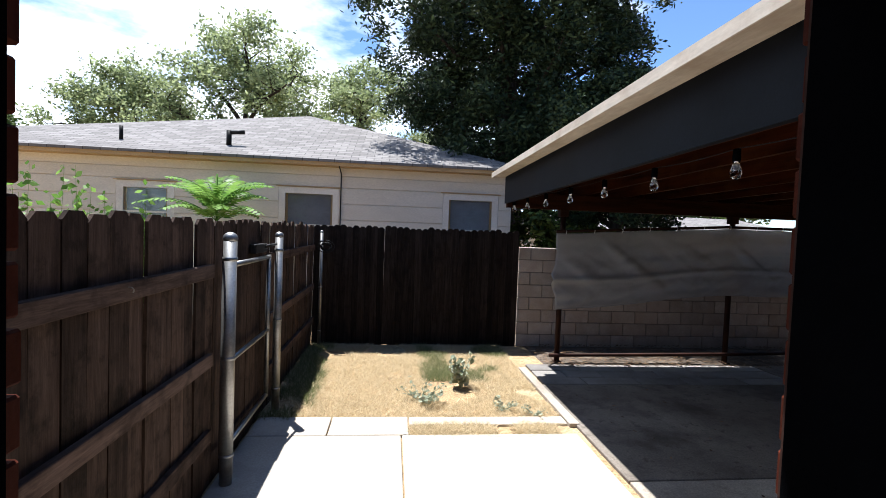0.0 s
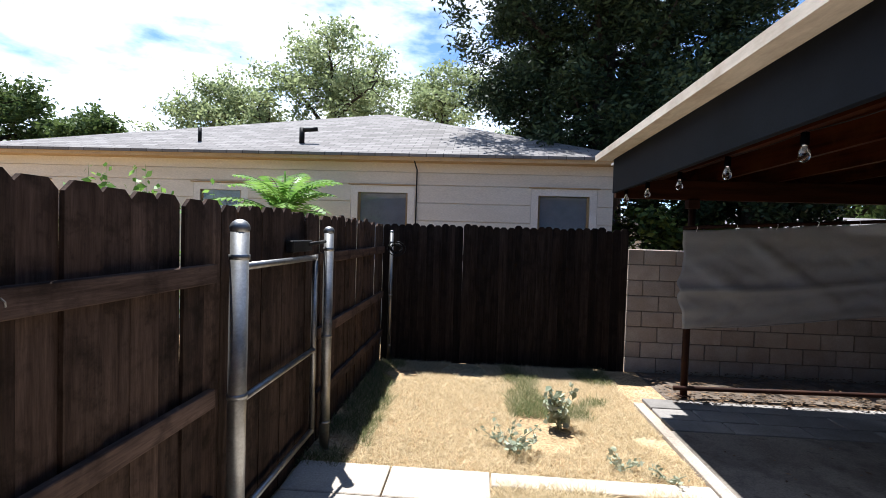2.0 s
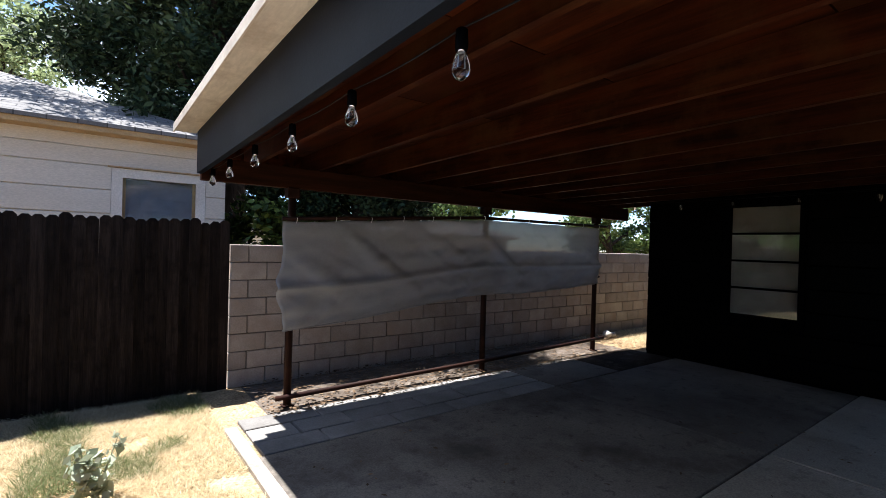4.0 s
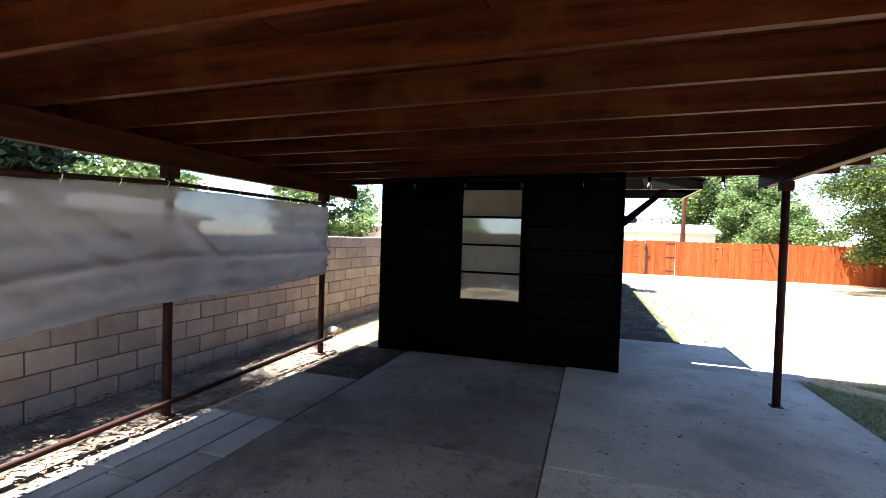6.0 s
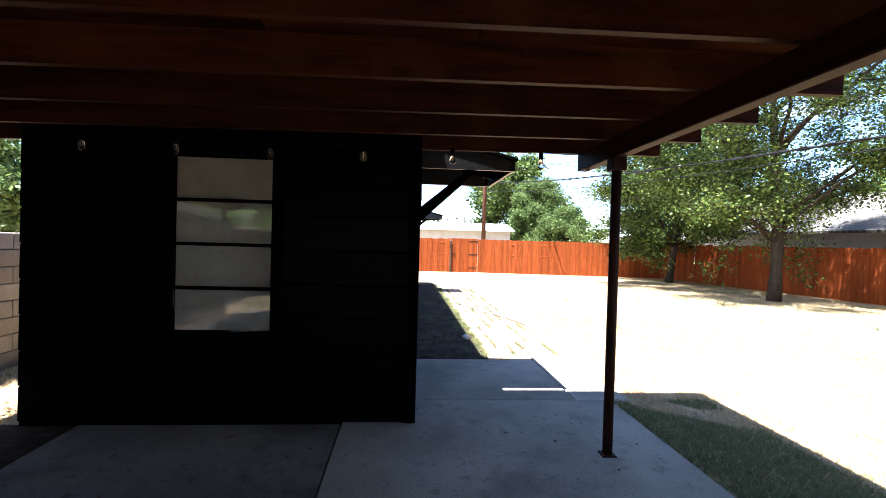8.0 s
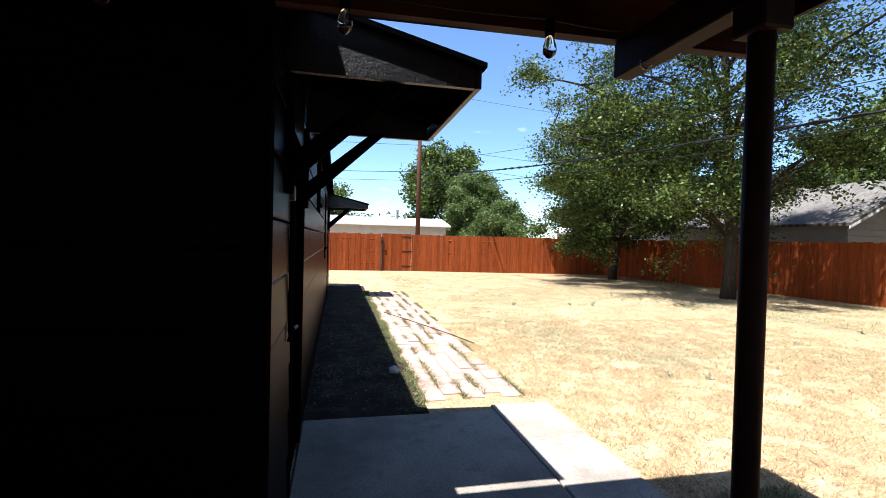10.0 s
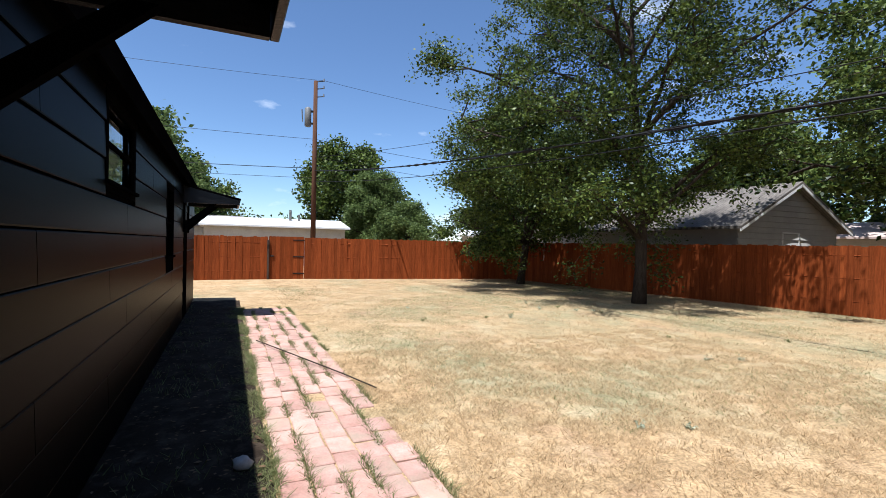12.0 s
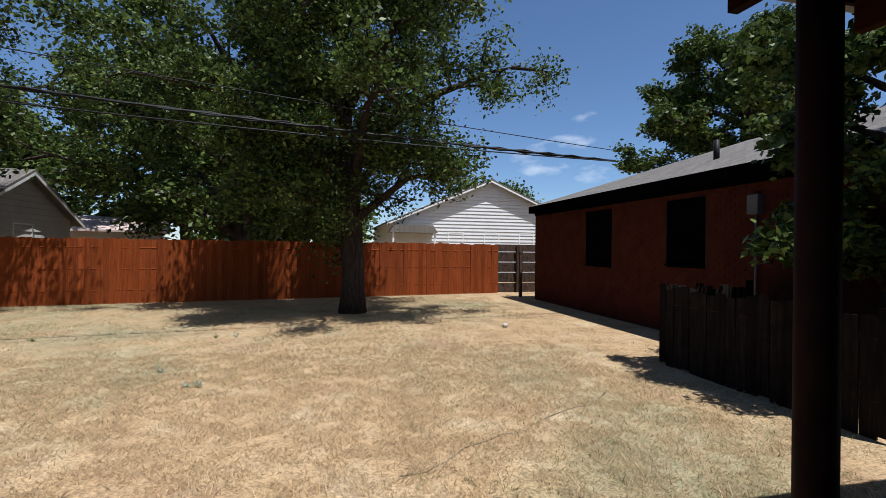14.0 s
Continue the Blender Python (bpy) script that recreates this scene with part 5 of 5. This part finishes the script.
def ailanthus(x, y, z0):
    """A fountain of long pinnate fronds from one stem."""
    r = np.random.default_rng(11)
    t = thing("ailanthus_shrub", "bright green shrub with long feathery fronds above the fence", "shrub", (x, y, 0))
    bm = bmesh.new()
    tube(bm, [(0, 0, -0.05), (0.02, 0, z0 * 0.6), (0, 0.02, z0 + 0.5)], [0.035, 0.026, 0.016], 7)
    lv = []
    for k in range(20):
        a = k * 2.399 + r.uniform(-0.2, 0.2)
        ln = r.uniform(0.95, 1.3)
        rise = 0.3 + 0.7 * r.uniform()
        out = Vector((math.cos(a), math.sin(a), 0))
        start = Vector((0, 0, z0 + 0.34 * rise - 0.42))
        pts = [start]
        for q in np.linspace(0, 1, 9):
            tilt = radians(20 + 62 * rise) * (1 - q) + radians(-38 + 44 * rise) * q
            pts.append(pts[-1] + (out * math.cos(tilt) + Vector((0, 0, math.sin(tilt)))) * ln / 9)
        tube(bm, pts, [0.008 * (1 - 0.07 * q) for q in range(10)], 4)
        side = out.cross(Vector((0, 0, 1))).normalized()
        for q in np.linspace(0.16, 1.0, 14):
            f = q * 9
            j = int(min(f, 8))
            p = pts[j].lerp(pts[j + 1], f - j)
            fwd = (pts[j + 1] - pts[j]).normalized()
            ll = 0.235 * math.sin(math.pi * (0.22 + 0.62 * q)) * r.uniform(0.9, 1.1)
            for sg in (-1, 1):
                o = (side * sg + fwd * 0.35 + Vector((0, 0, -0.30))).normalized()
                w = fwd * 0.038
                lv.append([p, p + o * ll * 0.35 + w, p + o * ll, p + o * ll * 0.35 - w])
    part("stem", bm, M_LEAF_BRIGHT, t, "pale green stems", True)
    f = new("fronds", quads("fronds", np.array([[list(q) for q in l] for l in lv]), M_LEAF_BRIGHT))
    f.parent = t


ailanthus(-2.55, 7.75, 2.12)


def sprig(name, label, x, y, z0, h, n, leafsize, mat, seed, group, spread=0.08, stems=3):
    r = np.random.default_rng(seed)
    t = thing(name, label, "plant", (x, y, z0), group)
    bm, cs = bmesh.new(), []
    for k in range(stems):
        a, l = r.uniform(0, 6.3), r.uniform(0.6, 1.0) * h
        end = Vector((spread * math.cos(a), spread * math.sin(a), l))
        tube(bm, [(0, 0, 0), end * 0.5 + Vector(r.normal(size=3)) * 0.01, end], [0.006, 0.005, 0.002], 5)
        for s in np.linspace(0.2, 1, max(2, n // stems)):
            cs.append(end * s + Vector(r.normal(size=3)) * leafsize * 0.7)
    part("stem", bm, mat, t)
    lf = new("leaves", quads("leaves", leaf_quads(r, np.array([list(c) for c in cs]), leafsize, 1.7), mat))
    lf.parent = t


for i, (x, y, z) in enumerate(((-3.5, 7.3, 1.6), (-3.75, 7.3, 1.55), (-4.3, 7.2, 1.75), (-4.7, 7.2, 1.8), (-4.05, 7.3, 1.6), (-5.2, 7.25, 1.6), (-5.75, 7.3, 1.75))):
    sprig("shoot", "leafy green shoot rising behind the fence", x, y, -0.05, z + 0.85 + 0.1 * (i % 3), 170, 0.075, M_LEAF_BRIGHT, 100 + i, "shoots behind the fence", 0.12, 4)
sprig("weed", "tall grey-green broadleaf weed in the grass patch", 1.27, 4.92, -0.03, 0.42, 150, 0.05, M_WEED, 121, "weeds", 0.12, 5)
sprig("weed", "bushy grey-green weed in the grass patch", 0.78, 4.42, -0.03, 0.2, 160, 0.032, M_WEED, 122, "weeds", 0.24, 9)
sprig("weed", "small grey-green weed on bare soil", 1.62, 4.2, -0.03, 0.12, 70, 0.025, M_WEED, 123, "weeds", 0.13, 6)
sprig("weed", "small grey-green weed on bare soil", 1.9, 4.05, -0.03, 0.10, 60, 0.022, M_WEED, 124, "weeds", 0.13, 6)
rng = np.random.default_rng(77)
for i in range(22):
    x, y = rng.uniform(9.5, 20), rng.uniform(-8, -0.8)
    sprig("lawn_weed", "small dry weed tuft in the lawn", x, y, -0.03, rng.uniform(0.04, 0.09), 22, 0.022, M_BLADE_GREEN if i % 3 == 0 else M_WEED, 200 + i, "lawn weeds", 0.05, 5)


# ---- buildings seen over the fences ----
def gable_house(name, label, x, y, turn, w, d, wall, ridge, side_mat, roof_mat, wins=(), over=0.4):
    """w along its own x (the gable faces +y), d deep towards -y."""
    h = thing(name, label, "house", (x, y, 0), turn=turn)
    bm = bmesh.new()
    prism(bm, [(-w / 2, -0.1), (w / 2, -0.1), (w / 2, wall), (0, ridge), (-w / 2, wall)], "y", -d, 0)
    part("wall", bm, side_mat, h)
    k = (ridge - wall) / (w / 2)
    lap = bmesh.new()
    z = 0.1
    while z < ridge - 0.15:
        half = w / 2 if z < wall else (ridge - z) / k
        half -= 0.02
        if half > 0.1:
            prism(lap, [(0.001, z), (0.050, z), (0.010, z + 0.205), (0.001, z + 0.205)], "x", -half, half)
        z += 0.22
    ob = part("siding", lap, side_mat, h)
    for s in (-1, 1):
        r = bmesh.new()
        a = (s * (w / 2 + over), wall - over * k)
        prism(r, [a, (0, ridge + 0.02), (0, ridge + 0.12), (a[0], a[1] + 0.10)], "y", -d - over, over)
        part("roof", r, roof_mat, h)
        b = bmesh.new()
        prism(b, [(a[0], a[1] - 0.1), (0, ridge - 0.09), (0, ridge + 0.016), (a[0], a[1] - 0.004)], "y", over - 0.03, over + 0.003)
        part("barge_board", b, M_WHITE, h)
    for u0, u1, z0, z1 in wins:
        framed(h, "window", "x", 0.02, u0, u1, z0, z1, 1, M_WHITE, 2, M_BLINDGREY, 0.012, 0.03, 0.07, plain("dark_pane", (0.03, 0.035, 0.04), 0.1))
    return h


gable_house("white_house", "white clapboard gabled house beyond the red fence", -1.2, -27.2, 0, 12.4, 12.0, 3.3, 5.95, M_WHITESIDE, M_SHINGLEBROWN, [(-3.0, -2.1, 1.4, 2.6), (-0.6, 0.3, 1.4, 2.6), (1.8, 2.7, 1.4, 2.6)])
porch = thing("porch_roof", "small grey porch roof on the white house", "porch", (3.9, -27.1, 0), turn=0)
part("roof", prism(bmesh.new(), [(-1.4, 2.55), (1.4, 2.55), (1.1, 3.0), (-1.1, 3.0)], "y", -0.4, 1.3), M_SHINGLEBROWN, porch)
for x in (-1.25, 1.25):
    part("post", soft_box(x - 0.05, x + 0.05, 1.1, 1.2, -0.05, 2.55, 0.005), M_WHITE, porch)
gable_house("grey_house", "pale grey gabled house beyond the red fence", 19.5, -18.6, 90, 6.4, 13.0, 2.6, 4.2, M_GREYSIDE, M_SHINGLEBROWN, [(-0.5, 0.5, 1.5, 2.3)])


def flat_building(name, label, x, y, turn, w, d, h, wall_mat, roof_mat, rise=0.5):
    b = thing(name, label, "building", (x, y, 0), turn=turn)
    part("wall", box(bmesh.new(), -w / 2, w / 2, -d / 2, d / 2, -0.1, h), wall_mat, b)
    part("roof", prism(bmesh.new(), [(-d / 2 - 0.4, h), (d / 2 + 0.4, h), (d / 2 + 0.4, h + 0.1), (0, h + rise), (-d / 2 - 0.4, h + 0.1)], "x", -w / 2 - 0.3, w / 2 + 0.3), roof_mat, b)
    return b


wb = flat_building("white_building", "low white flat-roofed building beyond the far fence", 45.0, -1.8, 90, 9.0, 6.0, 2.55, M_GREYSIDE, M_METALROOF, 0.75)
part("vent_pipe", tube(bmesh.new(), [(-1.0, 0.8, 2.9), (-1.0, 0.8, 3.9)], 0.09, 8), M_STEEL, wb)
part("vent_pipe", tube(bmesh.new(), [(-1.6, 0.8, 2.9), (-1.6, 0.8, 3.6)], 0.07, 8), M_STEEL, wb)
ms = flat_building("metal_shed", "shed with a ribbed white metal roof beyond the fence corner", 35.5, -16.2, 59, 6.5, 4.0, 2.2, M_GREYSIDE, M_METALROOF, 0.45)
for k in range(22):
    part("rib", box(bmesh.new(), -3.2 + 0.3 * k, -3.17 + 0.3 * k, 2.0, 2.03, 1.7, 2.2), M_METALROOF, ms)
flat_building("pale_building", "pale low-roofed building behind the trees", 20.2, -28.5, 20, 4.0, 5.0, 2.3, M_GREYSIDE, plain("pink_tin_roof", (0.48, 0.38, 0.34), 0.6), 0.9)
flat_building("grey_roof_house", "low house with a pale grey roof beyond the block wall", 11.0, 18.6, 5, 9.0, 6.0, 2.0, M_GREYSIDE, M_SHINGLE, 0.8)
flat_building("pale_house", "pale low house far beyond the block wall", 32.0, 15.5, 60, 9.0, 6.0, 2.2, M_WHITESIDE, M_METALROOF, 0.6)
flat_building("pale_house", "pale low house far beyond the fence", 50.0, 5.0, 90, 9.0, 6.0, 2.6, M_GREYSIDE, M_SHINGLE, 1.0)

# ---- utility pole and wires ----
pole = thing("utility_pole", "brown timber utility pole with a grey transformer", "pole", (38.4, -3.5, 0))
part("shaft", tube(bmesh.new(), [(0, 0, -0.1), (0, 0, 11.6)], [0.17, 0.12], 12), M_POLE, pole, smooth=True)
part("transformer", tube(bmesh.new(), [(0.1, 0.42, 8.75), (0.1, 0.42, 8.8), (0.1, 0.42, 9.85), (0.1, 0.42, 9.95)], [0.15, 0.2, 0.2, 0.1], 14), M_XFMR, pole, "grey transformer can", True)
for z in (8.95, 9.7):
    part("bracket", soft_box(-0.05, 0.12, 0.05, 0.3, z - 0.05, z + 0.05, 0.005), M_IRON, pole)
for dz, dx in ((11.55, 0.0), (11.1, 0.0), (10.6, 0.0)):
    part("insulator_arm", tube(bmesh.new(), [(0, 0, dz), (0.0, -0.5, dz + 0.12)], 0.03, 6), M_IRON, pole)
    part("insulator", tube(bmesh.new(), [(0, -0.5, dz + 0.1), (0, -0.5, dz + 0.28)], [0.05, 0.03], 8), M_XFMR, pole)
part("fuse_holder", tube(bmesh.new(), [(0.0, 0.75, 9.0), (0.0, 0.8, 9.75)], 0.035, 6), M_XFMR, pole)


def wire(label, a, b, sag, r, turns=0, group="overhead wires"):
    w = thing("overhead_wire", label, "wire", group=group)
    a, b = Vector(a), Vector(b)
    n = 60 if turns else 24
    pts = [a.lerp(b, s) + Vector((0, 0, -4 * sag * s * (1 - s))) for s in np.linspace(0, 1, n)]
    part("cable", tube(bmesh.new(), pts, r, 6, False), M_WIRE, w)
    if turns:
        for ph in (0, math.pi):
            tw = [p + 1.5 * r * Vector((0, math.cos(turns * 6.283 * s + ph), math.sin(turns * 6.283 * s + ph))) for p, s in zip(pts, np.linspace(0, 1, n))]
            part("strand", tube(bmesh.new(), tw, r * 0.7, 5, False), M_WIRE, w)


H = Vector((2.2, -8.6, 3.75))
P = Vector((38.4, -3.5, 0))
wire("twisted black service cable sagging from pole to brick house", P + Vector((0, 0, 6.05)), H, 0.6, 0.024, 26)
wire("thin black telephone cable sagging from pole to brick house", P + Vector((0, 0, 5.4)), H + Vector((0.2, 0.4, -0.1)), 0.62, 0.013)
wire("thin black wire strung above the service cable", P + Vector((0, 0, 6.9)), H + Vector((0, 0, 0.25)), 0.45, 0.009)
wire("thin wire running off from the pole", P + Vector((0, 0, 8.0)), (38.0, 40.0, 9.0), 0.6, 0.012)
wire("twisted cable running off from the pole", P + Vector((0, 0, 6.2)), (37.5, 40.0, 7.0), 0.8, 0.02)
wire("thin wire running off from the pole", P + Vector((0, 0, 5.6)), (37.5, 40.0, 6.2), 0.6, 0.012)
wire("thin wire running off from the pole", P + Vector((0, 0, 8.0)), (41.0, -46.0, 8.0), 0.8, 0.012)
wire("thin wire running off from the pole", P + Vector((0, 0, 6.9)), (41.0, -46.0, 6.4), 0.8, 0.012)
wire("high power line at the pole's top", P + Vector((0, -0.5, 11.7)), (41.0, -46.0, 12.0), 0.8, 0.01)
wire("high power line at the pole's top", P + Vector((0, -0.5, 11.7)), (38.0, 40.0, 12.0), 0.8, 0.01)

# ---- small loose things ----
def stone(x, y, s, seed, label, z=-0.02):
    bm = bmesh.new()
    bmesh.ops.create_icosphere(bm, subdivisions=2, radius=s)
    for v in bm.verts:
        v.co *= 0.85 + 0.35 * noise.noise(v.co * (1.5 / s) + Vector((seed, 0, 0)))
        v.co.z *= 0.75
    lo = min(v.co.z for v in bm.verts)
    for v in bm.verts:
        v.co += Vector((x, y, z - lo - 0.01))
    single("stone", bm, M_ROCK, label, "stone", group="loose stones", smooth=True)


stone(12.1, 1.17, 0.075, 1, "pale rounded stone lying in the soil strip", 0.0)
stone(9.0, 6.45, 0.10, 4, "pale stone lying by the block wall", 0.0)
stone(9.25, 6.5, 0.07, 5, "pale stone lying by the block wall", 0.0)
stone(5.2, -7.9, 0.07, 7, "small white stone on the lawn")
stick = thing("dry_stick", "thin dry stick lying across the paver path", "stick")
part("stick", tube(bmesh.new(), [(16.6, 0.85, 0.012), (15.4, 0.45, 0.03), (14.2, 0.0, 0.02), (13.6, -0.25, -0.01)], 0.009, 5), M_BARK, stick)


furrow = thing("lawn_furrow", "shallow bare furrow curving across the dry lawn", "furrow", kind="structure")
rng = np.random.default_rng(19)
line = [Vector((8.3 - 0.2 * k, -2.0 - 0.108 * k + 0.05 * math.sin(1.3 * k) + 0.03 * rng.normal(), -0.034)) for k in range(14)]
part("bare_soil", tube(bmesh.new(), line, [0.006 + 0.006 * rng.random() for _ in line], 6), M_SOIL, furrow, "bare crumbly soil", True)


# ---- grass ----
def turf(name, label, n, x0, x1, y0, y1, h, w, mat, seed, keep=None, lean=0.6, z=-0.03):
    r = np.random.default_rng(seed)
    p = np.column_stack([r.uniform(x0, x1, n), r.uniform(y0, y1, n)])
    if keep:
        p = p[np.array([keep(a, b) for a, b in p])]
    ob = new(name, quads(name, blades(r, p, h, w, z, lean), mat))
    return tagged(ob, label, "grass", kind="stuff")


def clump(s, lo):
    return lambda x, y: noise.noise((x * s, y * s, 4.0)) > lo


def lawn_keep(x, y):
    return not (5.6 < x < 9.2 and y > -0.04) and not (9.1 < x < 11.02 and y > -0.26)


def tufted(s, lo):
    return lambda x, y: lawn_keep(x, y) and noise.noise((x * s, y * s, 4.0)) + 0.5 * noise.noise((x * 3.1 * s, y * 3.1 * s, 1.0)) > lo


turf("dry_grass", "short matted straw-coloured lawn grass", 240000, 5.0, 15.5, -6.5, 0.0, 0.03, 0.0022, M_BLADE_DRY, 301, tufted(3.4, -0.12), 1.2)
turf("dry_grass", "short dry straw-coloured lawn grass farther off", 150000, 3.5, 29.0, -15.5, 0.0, 0.038, 0.0038, M_BLADE_DRY, 302, tufted(1.9, -0.1), 1.2)
turf("green_grass", "sparse green grass among the dry lawn", 130000, 4.0, 28.0, -15.0, -0.3, 0.032, 0.0028, M_BLADE_GREEN, 303, lambda x, y: lawn_keep(x, y) and noise.noise((x * 0.22, y * 0.22, 9)) + 0.4 * noise.noise((x * 1.7, y * 1.7, 3)) > 0.05, 1.2)
turf("green_grass", "green grass along the patio's edge", 24000, 5.6, 9.2, -1.1, -0.02, 0.04, 0.0035, M_BLADE_GREEN, 304, clump(1.1, -0.25), 1.1)
turf("dry_grass", "dry grass patch by the wooden fence", 80000, -0.76, 2.16, 3.96, 6.86, 0.034, 0.0026, M_BLADE_PALE, 305, lambda x, y: noise.noise((x * 1.3, y * 1.3, 2)) > -0.35 and not (x > 1.35 and y < 4.8 and noise.noise((x * 2, y * 2, 7)) > 0.1), 1.3)
turf("green_grass", "green grass growing in the shaded patch", 14000, 0.85, 2.14, 5.1, 6.8, 0.06, 0.003, M_BLADE_GREEN, 306, clump(1.6, 0.0), 1.0)
turf("green_grass", "green grass along the wooden fence's foot", 8000, -0.78, -0.35, 3.9, 6.8, 0.06, 0.003, M_BLADE_GREEN, 307, clump(2.0, -0.1), 0.9)
turf("dry_grass", "dry grass strip in the path's joint", 9000, 0.64, 2.0, 3.55, 3.79, 0.045, 0.003, M_BLADE_PALE, 308, clump(3.0, -0.3), 1.3)
turf("green_grass", "grass growing between the pavers", 60000, 11.2, 20.8, -0.12, 1.0, 0.045, 0.0035, M_BLADE_GREEN, 309, lambda x, y: abs((y - 0.03 + 0.1025) % 0.205 - 0.1025) > 0.068 and noise.noise((x * 1.6, y * 4.5, 4.0)) > 0.0, 0.9)
turf("green_grass", "weedy grass edging the paver path", 16000, 10.9, 20.8, 0.94, 1.24, 0.045, 0.0035, M_BLADE_GREEN, 310, clump(1.9, -0.1), 1.1)
turf("green_grass", "sparse weeds in the shaded soil strip", 1500, 10.9, 22.0, 1.3, 2.1, 0.06, 0.004, M_BLADE_GREEN, 311, clump(1.5, 0.1), 0.6, 0.0)
turf("dry_grass", "pale dry grass behind the carport by the block wall", 9000, 8.55, 15.0, 5.5, 6.88, 0.05, 0.003, M_BLADE_DRY, 312, None, 0.8, -0.03)


def litter(name, label, n, x0, x1, y0, y1, z, size, seed, keep=None):
    r = np.random.default_rng(seed)
    p = np.column_stack([r.uniform(x0, x1, n), r.uniform(y0, y1, n), np.full(n, z)])
    if keep:
        p = p[np.array([keep(a, b) for a, b, _ in p])]
    q = leaf_quads(r, np.zeros_like(p), size, 1.6)
    q[:, :, 2] = np.abs(q[:, :, 2]) * 0.25
    tagged(new(name, quads(name, q + p[:, None, :], M_DRYLEAF)), label, "leaf litter", kind="stuff")


litter("fallen_leaves", "scattered dry leaves on the concrete patio", 260, 2.4, 9.0, 0.1, 4.9, 0.004, 0.03, 401)
litter("fallen_leaves", "dry leaf litter along the block wall", 3500, 2.6, 9.0, 5.6, 6.88, 0.02, 0.035, 402)
litter("fallen_leaves", "dry leaf litter on the shaded soil strip", 1200, 10.9, 21.0, 1.0, 2.08, 0.012, 0.03, 403)
litter("fallen_leaves", "dry leaves blown against the wooden fence", 160, -0.78, -0.4, 4.0, 6.8, -0.01, 0.025, 404)
